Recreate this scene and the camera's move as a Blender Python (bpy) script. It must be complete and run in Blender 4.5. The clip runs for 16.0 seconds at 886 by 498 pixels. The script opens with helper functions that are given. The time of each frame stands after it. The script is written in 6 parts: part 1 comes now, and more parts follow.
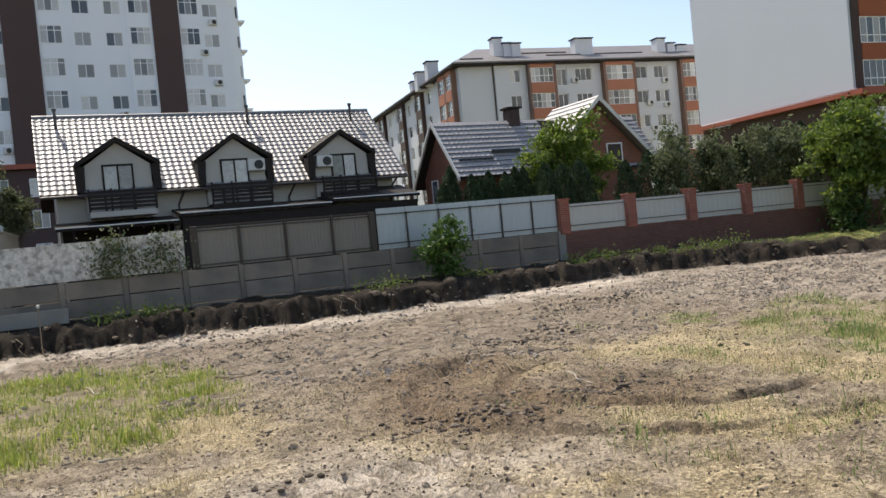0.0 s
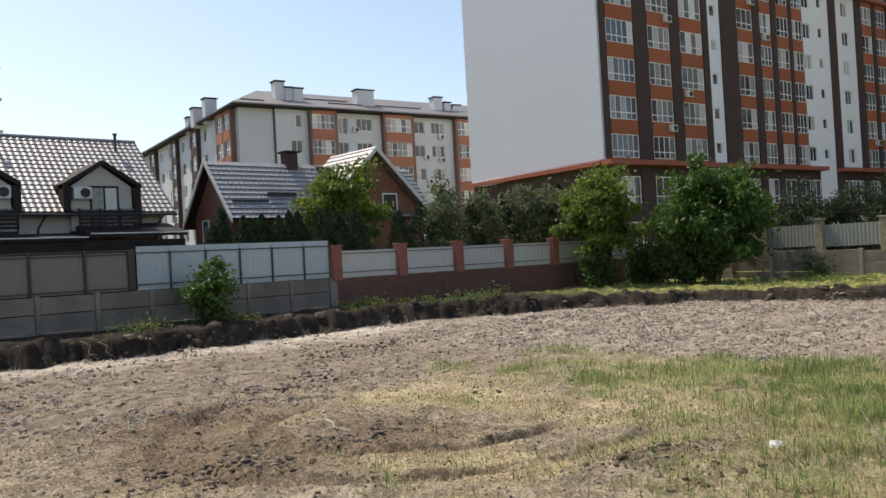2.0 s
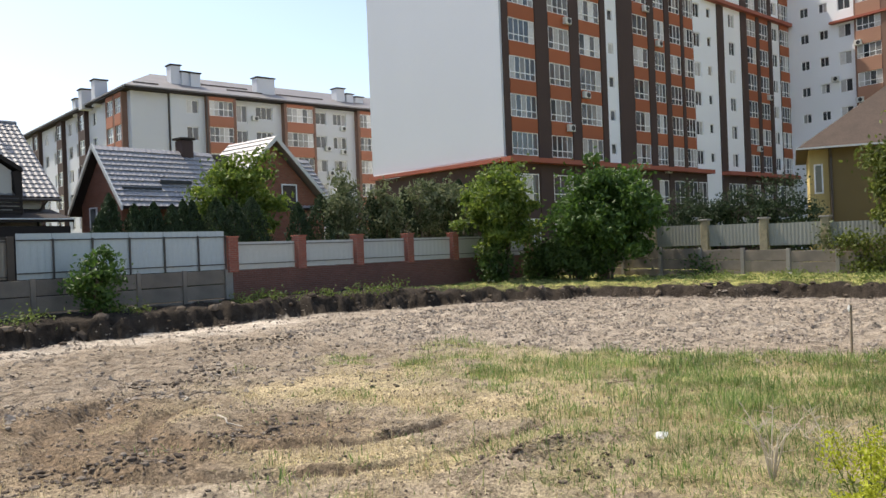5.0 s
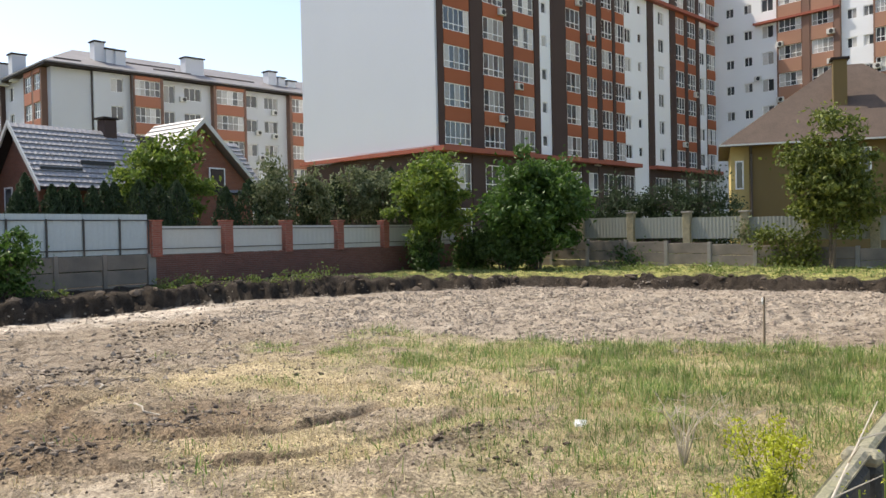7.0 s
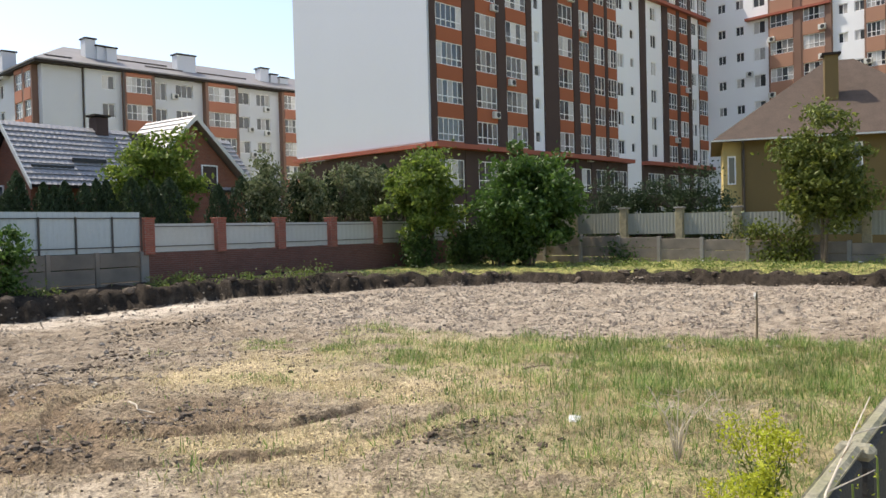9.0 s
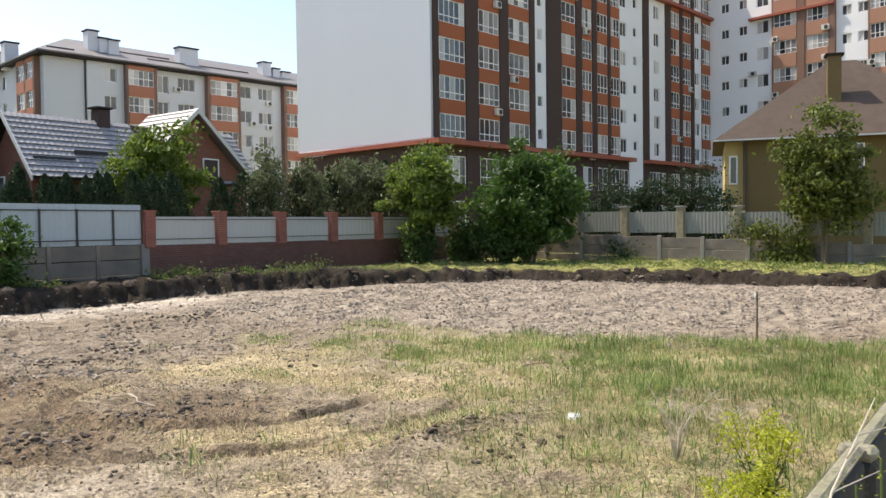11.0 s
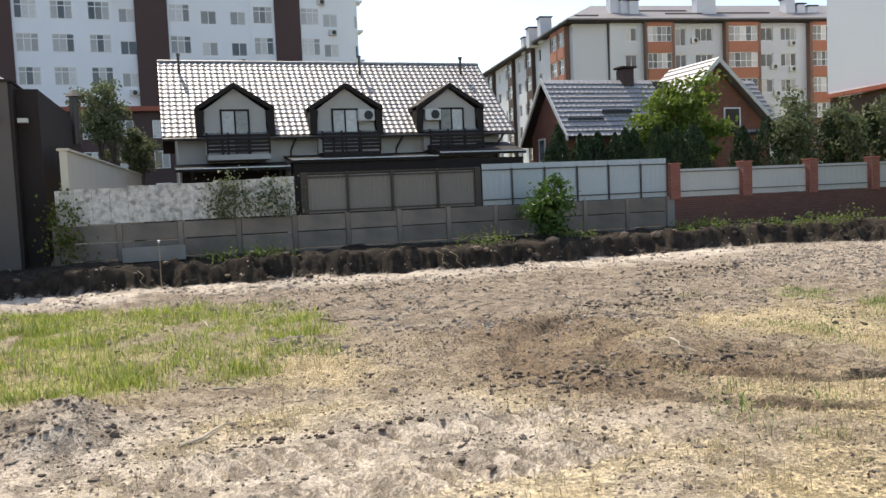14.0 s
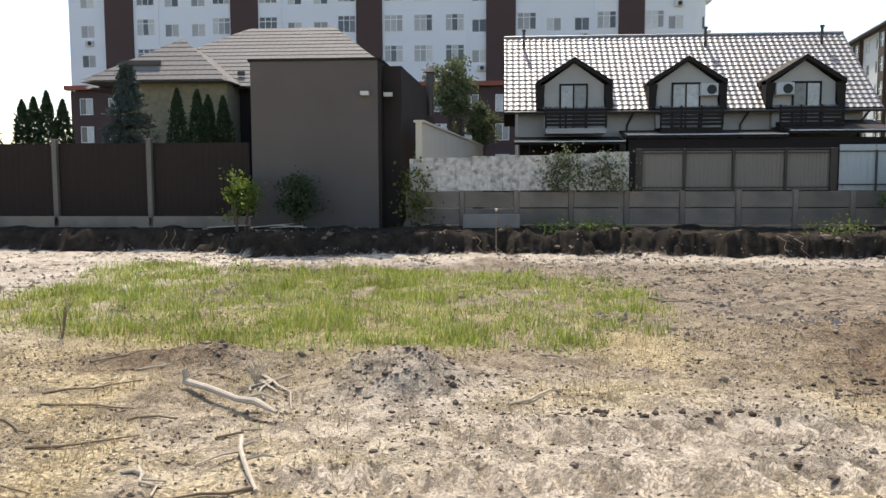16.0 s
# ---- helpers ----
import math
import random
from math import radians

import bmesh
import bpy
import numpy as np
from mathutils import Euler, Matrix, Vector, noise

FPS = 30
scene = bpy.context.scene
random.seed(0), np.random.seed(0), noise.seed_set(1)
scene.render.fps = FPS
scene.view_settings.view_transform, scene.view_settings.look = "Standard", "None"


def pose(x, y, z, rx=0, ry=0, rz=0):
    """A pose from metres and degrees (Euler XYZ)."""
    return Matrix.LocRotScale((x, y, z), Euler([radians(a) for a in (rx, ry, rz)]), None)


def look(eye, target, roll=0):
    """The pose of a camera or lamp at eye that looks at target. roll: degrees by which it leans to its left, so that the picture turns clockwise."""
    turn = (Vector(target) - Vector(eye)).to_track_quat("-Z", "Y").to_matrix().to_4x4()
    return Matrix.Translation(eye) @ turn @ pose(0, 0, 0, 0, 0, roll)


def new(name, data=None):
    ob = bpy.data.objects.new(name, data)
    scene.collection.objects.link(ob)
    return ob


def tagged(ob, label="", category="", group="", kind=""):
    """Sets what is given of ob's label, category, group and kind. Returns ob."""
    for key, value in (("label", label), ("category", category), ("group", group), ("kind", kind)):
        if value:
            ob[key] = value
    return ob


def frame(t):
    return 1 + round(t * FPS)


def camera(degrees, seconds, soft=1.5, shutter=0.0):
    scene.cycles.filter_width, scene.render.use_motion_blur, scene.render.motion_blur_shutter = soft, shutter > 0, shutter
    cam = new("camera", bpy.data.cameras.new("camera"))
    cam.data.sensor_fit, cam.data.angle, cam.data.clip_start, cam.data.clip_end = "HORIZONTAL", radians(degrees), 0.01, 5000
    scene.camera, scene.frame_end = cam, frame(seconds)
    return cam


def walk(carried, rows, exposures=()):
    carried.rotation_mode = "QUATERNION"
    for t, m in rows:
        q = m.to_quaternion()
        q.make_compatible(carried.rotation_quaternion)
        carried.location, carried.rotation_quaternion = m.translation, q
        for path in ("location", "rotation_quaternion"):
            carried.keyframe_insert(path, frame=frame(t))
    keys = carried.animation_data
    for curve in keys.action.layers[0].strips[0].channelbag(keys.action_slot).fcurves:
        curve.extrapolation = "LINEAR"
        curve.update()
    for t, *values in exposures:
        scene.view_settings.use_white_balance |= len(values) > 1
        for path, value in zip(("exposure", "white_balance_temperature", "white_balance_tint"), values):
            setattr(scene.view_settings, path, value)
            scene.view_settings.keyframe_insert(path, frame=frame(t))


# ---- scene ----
cam = camera(57.13, 16.0, soft=1.5)
EYE = 2.2
# seconds, x, y, height over the eye, yaw, pitch, roll; x runs along the long fence, y away from the camera
ROWS = [
    (0.0, -0.000, 0.000, -0.000, -26.00, -1.39, 5.47),
    (0.5, -0.002, -0.045, 0.009, -17.57, -0.85, 6.12),
    (1.0, 0.055, -0.087, 0.014, -16.37, 0.39, 5.24),
    (1.5, 0.147, -0.092, -0.014, -30.29, 0.25, 3.35),
    (2.0, 0.185, -0.056, -0.022, -41.62, 0.70, 3.16),
    (2.5, 0.214, -0.042, -0.022, -46.50, 1.23, 2.27),
    (3.0, 0.241, -0.045, -0.019, -48.57, 1.23, 2.29),
    (3.5, 0.258, -0.059, -0.026, -49.64, 0.64, 2.26),
    (4.0, 0.214, -0.031, -0.024, -48.61, 0.18, 2.37),
    (6.5, 0.249, -0.061, -0.017, -50.39, -0.78, 1.27),
    (7.0, 0.284, -0.081, -0.024, -53.41, -1.03, 1.22),
    (7.5, 0.247, -0.067, -0.014, -54.98, -1.18, 1.05),
    (8.0, 0.243, -0.065, -0.011, -55.32, -0.96, 1.13),
    (8.5, 0.244, -0.081, -0.008, -53.69, -1.29, 1.32),
    (9.0, 0.270, -0.082, -0.018, -53.89, -1.30, 1.46),
    (9.5, 0.292, -0.078, -0.016, -53.77, -0.99, 1.56),
    (10.0, 0.258, -0.067, -0.016, -53.99, -1.01, 1.10),
    (12.5, 0.261, -0.085, -0.021, -53.24, -1.88, 0.29),
    (13.0, 0.219, -0.035, -0.027, -50.73, -1.65, -0.01),
    (13.5, 0.047, 0.062, -0.042, -37.65, -3.01, 0.26),
    (14.0, -0.092, 0.000, -0.033, -18.81, -3.88, 2.52),
    (14.5, -0.053, -0.003, -0.038, -9.59, -2.66, 1.94),
    (15.0, -0.110, 0.034, -0.056, -7.63, -3.59, -0.02),
    (15.5, -0.134, -0.015, -0.048, -1.67, -5.89, 0.26),
    (16.0, -0.190, -0.030, -0.024, 4.08, -5.10, 0.19),
]
walk(cam, [(t, pose(x, y, EYE + z, 90 + pitch, roll, yaw)) for t, x, y, z, yaw, pitch, roll in ROWS],
     exposures=[(0.0, 0.05, 7300, 10), (1.3, 0.05, 7300, 10), (2.0, -0.05, 7300, 10), (3.0, 0.06, 7300, 10), (3.5, 0.13, 7300, 10), (7.0, 0.37, 7300, 10), (10.0, 0.37, 7300, 10), (13.0, 0.44, 7300, 10), (14.2, 0.32, 7300, 10), (16.0, 0.26, 7300, 10)])

# ---- sky and sun: the sun stands beyond the long fence, high and a little to its left ----
SUN_AZ, SUN_EL = -12.0, 57.0
world = bpy.data.worlds.new("sky")
scene.world = world
world.use_nodes = True
wn = world.node_tree.nodes
sky = wn.new("ShaderNodeTexSky")
sky.sky_type, sky.sun_disc = "NISHITA", False
sky.sun_elevation, sky.sun_rotation = radians(SUN_EL), radians(SUN_AZ)
sky.air_density, sky.dust_density, sky.ozone_density = 1.0, 1.3, 1.6
wn["Background"].inputs["Strength"].default_value = 0.2
world.node_tree.links.new(sky.outputs[0], wn["Background"].inputs["Color"])
lamp = bpy.data.lights.new("sun", "SUN")
lamp.energy, lamp.angle, lamp.color = 4.0, radians(0.6), (1.0, 0.955, 0.88)
sun = new("sun", lamp)
sa, se = radians(SUN_AZ), radians(SUN_EL)
sun.matrix_world = look((60 * math.sin(sa) * math.cos(se), 60 * math.cos(sa) * math.cos(se), 60 * math.sin(se)), (0, 0, 0))


# ---- materials ----
def mat(name, color, rough=0.8, var=0.25, scale=2.0, fine=25.0, bump=0.3, bump_size=0.01, metal=0.0, spec=0.5, dirt=None,
        dirt_amount=0.0, per_object=0.0, translucent=0.0, stretch=(1, 1, 1), island=None):
    """A surface with large and fine variation, grain relief and optional stains."""
    m = bpy.data.materials.new(name)
    m.use_nodes = True
    n, l = m.node_tree.nodes, m.node_tree.links
    b = n["Principled BSDF"]
    b.inputs["Roughness"].default_value, b.inputs["Metallic"].default_value = rough, metal
    b.inputs["Specular IOR Level"].default_value = spec
    co = n.new("ShaderNodeTexCoord")
    mp = n.new("ShaderNodeMapping")
    mp.inputs["Scale"].default_value = stretch
    l.new(co.outputs["Object"], mp.inputs["Vector"])
    big = n.new("ShaderNodeTexNoise")
    big.inputs["Scale"].default_value, big.inputs["Detail"].default_value = scale, 5
    small = n.new("ShaderNodeTexNoise")
    small.inputs["Scale"].default_value, small.inputs["Detail"].default_value = fine, 3
    l.new(mp.outputs[0], big.inputs["Vector"]), l.new(mp.outputs[0], small.inputs["Vector"])
    add = n.new("ShaderNodeMath")
    add.operation = "ADD"
    l.new(big.outputs["Fac"], add.inputs[0]), l.new(small.outputs["Fac"], add.inputs[1])
    ramp = n.new("ShaderNodeMapRange")
    ramp.inputs["From Min"].default_value, ramp.inputs["From Max"].default_value = 0.6, 1.4
    ramp.inputs["To Min"].default_value, ramp.inputs["To Max"].default_value = 1 - var, 1 + var
    l.new(add.outputs[0], ramp.inputs["Value"])
    value = ramp.outputs[0]
    if per_object:
        info = n.new("ShaderNodeObjectInfo")
        r2 = n.new("ShaderNodeMapRange")
        r2.inputs["To Min"].default_value, r2.inputs["To Max"].default_value = 1 - per_object, 1 + per_object
        l.new(info.outputs["Random"], r2.inputs["Value"])
        mul = n.new("ShaderNodeMath")
        mul.operation = "MULTIPLY"
        l.new(value, mul.inputs[0]), l.new(r2.outputs[0], mul.inputs[1])
        value = mul.outputs[0]
    mix = n.new("ShaderNodeMix")
    mix.data_type, mix.blend_type = "RGBA", "MULTIPLY"
    mix.inputs["Factor"].default_value = 1.0
    mix.inputs["A"].default_value = (*color, 1)
    if island:
        geo, im, cur = n.new("ShaderNodeNewGeometry"), n.new("ShaderNodeMix"), n.new("ShaderNodeMapRange")
        cur.inputs["From Min"].default_value, cur.inputs["To Max"].default_value = 0.35, 0.9
        im.data_type = "RGBA"
        im.inputs["A"].default_value, im.inputs["B"].default_value = (*color, 1), (*island, 1)
        l.new(geo.outputs["Random Per Island"], cur.inputs["Value"]), l.new(cur.outputs[0], im.inputs["Factor"]), l.new(im.outputs["Result"], mix.inputs["A"])
    l.new(value, mix.inputs["B"])
    out = mix.outputs["Result"]
    if dirt:
        st = n.new("ShaderNodeTexNoise")
        st.inputs["Scale"].default_value, st.inputs["Detail"].default_value = scale * 0.6, 8
        mp2 = n.new("ShaderNodeMapping")
        mp2.inputs["Scale"].default_value, mp2.inputs["Location"].default_value = stretch, (3.1, 7.7, 1.3)
        l.new(co.outputs["Object"], mp2.inputs["Vector"]), l.new(mp2.outputs[0], st.inputs["Vector"])
        rr = n.new("ShaderNodeMapRange")
        rr.inputs["From Min"].default_value, rr.inputs["From Max"].default_value = 0.48, 0.68
        rr.inputs["To Max"].default_value = dirt_amount
        l.new(st.outputs["Fac"], rr.inputs["Value"])
        dm = n.new("ShaderNodeMix")
        dm.data_type = "RGBA"
        dm.inputs["B"].default_value = (*dirt, 1)
        l.new(rr.outputs[0], dm.inputs["Factor"]), l.new(out, dm.inputs["A"])
        out = dm.outputs["Result"]
    l.new(out, b.inputs["Base Color"])
    if bump:
        bp = n.new("ShaderNodeBump")
        bp.inputs["Strength"].default_value, bp.inputs["Distance"].default_value = bump, bump_size
        l.new(small.outputs["Fac"], bp.inputs["Height"]), l.new(bp.outputs[0], b.inputs["Normal"])
    if translucent:
        tr = n.new("ShaderNodeBsdfTranslucent")
        sh = n.new("ShaderNodeMixShader")
        sh.inputs["Fac"].default_value = translucent
        l.new(out, tr.inputs["Color"]), l.new(b.outputs[0], sh.inputs[1]), l.new(tr.outputs[0], sh.inputs[2])
        l.new(sh.outputs[0], n["Material Output"].inputs["Surface"])
    return m


def brick_mat(name, c1, c2, mortar, rough=0.85):
    m = mat(name, c1, rough, 0.2, 1.5, 40, 0.3)
    n, l = m.node_tree.nodes, m.node_tree.links
    co = n.new("ShaderNodeTexCoord")
    sep, com, sm = n.new("ShaderNodeSeparateXYZ"), n.new("ShaderNodeCombineXYZ"), n.new("ShaderNodeMath")
    sm.operation = "ADD"
    l.new(co.outputs["Object"], sep.inputs[0]), l.new(sep.outputs[0], sm.inputs[0]), l.new(sep.outputs[1], sm.inputs[1])
    l.new(sm.outputs[0], com.inputs[0]), l.new(sep.outputs[2], com.inputs[1])
    bt = n.new("ShaderNodeTexBrick")
    bt.inputs["Scale"].default_value, bt.inputs["Brick Width"].default_value, bt.inputs["Row Height"].default_value = 1.0, 0.26, 0.075
    bt.inputs["Mortar Size"].default_value = 0.006
    bt.inputs["Color1"].default_value, bt.inputs["Color2"].default_value, bt.inputs["Mortar"].default_value = (*c1, 1), (*c2, 1), (*mortar, 1)
    l.new(com.outputs[0], bt.inputs["Vector"])
    mul = next(x for x in n if x.bl_idname == "ShaderNodeMix" and x.blend_type == "MULTIPLY")
    l.new(bt.outputs["Color"], mul.inputs["A"])
    return m


def glass_mat(name, color, rough=0.05):
    return mat(name, color, rough, 0.1, 0.7, 3, 0.0, spec=0.8, per_object=0.5)


M = dict(
    concrete=mat("concrete", (0.23, 0.192, 0.158), 0.9, 0.22, 1.3, 30, 0.5, 0.01, dirt=(0.11, 0.10, 0.088), dirt_amount=0.6, per_object=0.14),
    concrete_post=mat("concrete_post", (0.25, 0.235, 0.215), 0.9, 0.2, 2, 30, 0.4, dirt=(0.2, 0.18, 0.16), dirt_amount=0.5, per_object=0.1),
    # near fence faces: shade of the side turned from the sun is in this colour
    concrete_near_shaded=mat("concrete_near_shaded", (0.05, 0.047, 0.042), 0.92, 0.3, 3.5, 70, 0.7, 0.01, dirt=(0.04, 0.037, 0.032), dirt_amount=0.7),
    fence_red=brick_mat("fence_red_brick", (0.155, 0.06, 0.044), (0.12, 0.046, 0.034), (0.16, 0.12, 0.105)),
    pillar_red=brick_mat("pillar_red_brick", (0.30, 0.085, 0.055), (0.24, 0.07, 0.045), (0.26, 0.2, 0.17)),
    sheet_white=mat("white_sheet_metal", (0.50, 0.50, 0.475), 0.5, 0.08, 0.8, 12, 0.05, dirt=(0.42, 0.40, 0.36), dirt_amount=0.35, per_object=0.05),
    sheet_blue=mat("pale_blue_sheet_metal", (0.40, 0.455, 0.48), 0.45, 0.07, 0.7, 12, 0.05, dirt=(0.36, 0.39, 0.40), dirt_amount=0.3, per_object=0.05),
    sheet_brown=mat("grey_brown_sheet_metal", (0.19, 0.172, 0.15), 0.5, 0.08, 0.9, 12, 0.05, per_object=0.06),
    sheet_dark=mat("dark_brown_sheet_metal", (0.030, 0.023, 0.020), 0.75, 0.1, 0.9, 12, 0.05, spec=0.15, per_object=0.08),
    steel_dark=mat("dark_painted_steel", (0.05, 0.045, 0.042), 0.5, 0.15, 4, 40, 0.1),
    post_brown=mat("brown_post_paint", (0.045, 0.034, 0.026), 0.6, 0.2, 4, 40, 0.2),
    post_grey=mat("grey_post_paint", (0.14, 0.127, 0.116), 0.7, 0.2, 4, 40, 0.2),
    sheet_green=mat("grey_green_sheet_metal", (0.26, 0.27, 0.24), 0.55, 0.1, 0.8, 12, 0.05, dirt=(0.22, 0.22, 0.19), dirt_amount=0.4, per_object=0.06),
    stone_post=mat("ochre_stone", (0.30, 0.26, 0.17), 0.9, 0.35, 6, 40, 0.6, 0.02),
    lime=mat("peeling_lime_wash", (0.60, 0.575, 0.53), 0.9, 0.4, 9, 40, 0.5, 0.02, dirt=(0.24, 0.22, 0.19), dirt_amount=0.9),
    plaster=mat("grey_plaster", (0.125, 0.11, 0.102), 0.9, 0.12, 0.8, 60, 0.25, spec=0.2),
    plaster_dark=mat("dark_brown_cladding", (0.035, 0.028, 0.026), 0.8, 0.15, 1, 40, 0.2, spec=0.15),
    house_wall=mat("cream_render", (0.50, 0.47, 0.425), 0.9, 0.08, 1, 60, 0.2, dirt=(0.45, 0.42, 0.38), dirt_amount=0.3),
    beige_wall=mat("beige_render", (0.60, 0.55, 0.45), 0.9, 0.08, 0.7, 50, 0.2),
    timber_dark=mat("dark_brown_timber", (0.030, 0.023, 0.020), 0.7, 0.2, 3, 30, 0.2, spec=0.2),
    tile_roof=mat("glossy_brown_metal_tile", (0.29, 0.285, 0.29), 0.55, 0.14, 0.6, 20, 0.08, metal=0.6),
    tile_grey=mat("grey_brown_metal_tile", (0.33, 0.32, 0.33), 0.5, 0.12, 0.6, 20, 0.08, metal=0.25),
    roof_pale=mat("grey_metal_tile_roof", (0.22, 0.205, 0.205), 0.6, 0.16, 0.4, 10, 0.05, metal=0.1),
    gable_metal=mat("glaring_grey_metal_tile", (0.36, 0.35, 0.35), 0.36, 0.12, 0.6, 20, 0.08, metal=0.6),
    tile_shingle=mat("brown_shingle", (0.090, 0.062, 0.047), 0.85, 0.25, 2, 14, 0.4),
    white_roof=mat("white_metal_roof", (0.75, 0.75, 0.74), 0.4, 0.06, 0.7, 10, 0.05),
    brick_house=brick_mat("house_red_brick", (0.24, 0.085, 0.05), (0.19, 0.065, 0.04), (0.2, 0.13, 0.1)),
    # ochre house: shade darkens the main wall's colour, sunlight lightens the end wall's
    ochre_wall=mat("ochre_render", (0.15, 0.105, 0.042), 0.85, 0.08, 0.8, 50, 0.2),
    sunlit_yellow_wall=mat("sunlit_yellow_render", (0.52, 0.40, 0.17), 0.85, 0.06, 0.8, 50, 0.2),
    # gable white toned grey-blue: weaker sun on this side put into the colour
    white_wall=mat("toned_white_insulation_render", (0.53, 0.57, 0.63), 0.9, 0.035, 0.12, 20, 0.1),
    tower_wall=mat("pale_blue_white_render", (0.84, 0.865, 0.91), 0.9, 0.04, 0.2, 20, 0.1),
    tower_brown=mat("dark_red_brown_cladding", (0.085, 0.05, 0.047), 0.8, 0.08, 0.3, 20, 0.1),
    block_brown=mat("dark_brown_render", (0.066, 0.040, 0.034), 0.85, 0.1, 0.3, 20, 0.1),
    block_orange=mat("orange_render", (0.36, 0.108, 0.048), 0.85, 0.08, 0.3, 20, 0.1, per_object=0.08),
    block_red=mat("red_brown_metal_trim", (0.33, 0.085, 0.05), 0.6, 0.1, 0.5, 20, 0.1),
    block_pink=mat("terracotta_render", (0.40, 0.16, 0.10), 0.85, 0.1, 0.3, 20, 0.1),
    block_rose=mat("dusty_rose_render", (0.38, 0.20, 0.135), 0.85, 0.1, 0.3, 20, 0.1),
    block_tan=mat("tan_brown_render", (0.21, 0.12, 0.09), 0.85, 0.1, 0.3, 20, 0.1),
    block_white=mat("off_white_render", (0.585, 0.60, 0.635), 0.9, 0.06, 0.2, 20, 0.1),
    white_render=mat("bright_white_render", (0.84, 0.85, 0.88), 0.9, 0.04, 0.2, 20, 0.1),
    # mossy top of the near fence, its tone lightened for the sun on it
    coping=mat("mossy_concrete_edge", (0.27, 0.25, 0.18), 0.95, 0.4, 7, 60, 0.9, 0.01, dirt=(0.22, 0.22, 0.11), dirt_amount=0.7),
    pvc=mat("white_plastic_frame", (0.80, 0.80, 0.80), 0.4, 0.03, 2, 20, 0.0),
    pane=glass_mat("window_glass", (0.055, 0.06, 0.067)),
    # pale panes: curtains, and on the tower also grey reflection painted as glass colour
    curtain=mat("curtain_reflection_glass", (0.42, 0.41, 0.40), 0.15, 0.25, 3, 10, 0.0, spec=0.7, per_object=0.6),
    ac=mat("off_white_casing", (0.62, 0.61, 0.58), 0.5, 0.06, 3, 30, 0.05),
    black=mat("black_grille", (0.03, 0.03, 0.03), 0.6, 0.1, 4, 30, 0.0),
    bark=mat("grey_brown_bark", (0.13, 0.10, 0.075), 0.95, 0.35, 6, 50, 0.8, 0.02),
    leaf=mat("green_leaves", (0.045, 0.10, 0.015), 0.5, 0.35, 1.2, 9, 0.0, translucent=0.45, island=(0.115, 0.205, 0.042)),
    leaf_bright=mat("light_green_leaves", (0.10, 0.16, 0.025), 0.5, 0.35, 1.2, 9, 0.0, translucent=0.5, island=(0.25, 0.32, 0.06)),
    leaf_dark=mat("dark_green_leaves", (0.04, 0.08, 0.018), 0.55, 0.35, 1.2, 9, 0.0, translucent=0.35, island=(0.10, 0.17, 0.04)),
    leaf_warm=mat("yellowish_green_leaves", (0.085, 0.115, 0.02), 0.55, 0.35, 1.2, 9, 0.0, translucent=0.45, island=(0.23, 0.26, 0.06)),
    leaf_olive=mat("dusty_olive_leaves", (0.10, 0.13, 0.055), 0.6, 0.3, 1.5, 9, 0.0, translucent=0.4, island=(0.27, 0.29, 0.16)),
    needle=mat("dark_thuja_foliage", (0.022, 0.042, 0.014), 0.7, 0.35, 1.5, 12, 0.0, translucent=0.2, island=(0.05, 0.085, 0.03)),
    spruce=mat("blue_grey_spruce_needles", (0.075, 0.10, 0.085), 0.7, 0.3, 1.5, 12, 0.0, translucent=0.15),
    weed=mat("weed_leaves", (0.15, 0.20, 0.045), 0.6, 0.35, 2, 12, 0.0, translucent=0.4),
    bloom=mat("yellow_green_bloom", (0.49, 0.53, 0.05), 0.6, 0.25, 3, 15, 0.0, translucent=0.4),
    grass=mat("yellow_green_grass", (0.21, 0.285, 0.045), 0.5, 0.5, 0.9, 8, 0.0, translucent=0.5, island=(0.52, 0.49, 0.18)),
    grass_deep=mat("deep_green_grass", (0.125, 0.22, 0.05), 0.5, 0.55, 0.9, 8, 0.0, translucent=0.5, island=(0.45, 0.47, 0.19)),
    tile_hip=mat("grey_matt_metal_tile", (0.19, 0.178, 0.172), 0.75, 0.12, 0.6, 20, 0.08, spec=0.25),
    straw=mat("dry_grass", (0.58, 0.49, 0.28), 0.75, 0.3, 0.9, 10, 0.0, translucent=0.3, island=(0.34, 0.26, 0.14)),
    wood=mat("bleached_wood", (0.52, 0.45, 0.36), 0.8, 0.25, 5, 60, 0.5, 0.005),
    twig=mat("brown_twig", (0.24, 0.18, 0.12), 0.85, 0.3, 5, 60, 0.4),
    clod=mat("dark_soil_clod", (0.12, 0.092, 0.07), 0.95, 0.3, 5, 40, 0.8, 0.02, island=(0.36, 0.30, 0.235)),
    dark_clod=mat("damp_dark_soil", (0.066, 0.048, 0.034), 0.95, 0.3, 5, 40, 0.8, 0.02, island=(0.20, 0.15, 0.108)),
    mud_lump=mat("dried_mud_lump", (0.24, 0.195, 0.155), 0.95, 0.3, 5, 40, 0.8, 0.02, island=(0.44, 0.375, 0.305)),
    litter=mat("white_plastic_bag", (0.58, 0.58, 0.56), 0.5, 0.08, 5, 30, 0.1),
    gutter=mat("dark_gutter_metal", (0.06, 0.045, 0.04), 0.4, 0.1, 3, 20, 0.0),
)


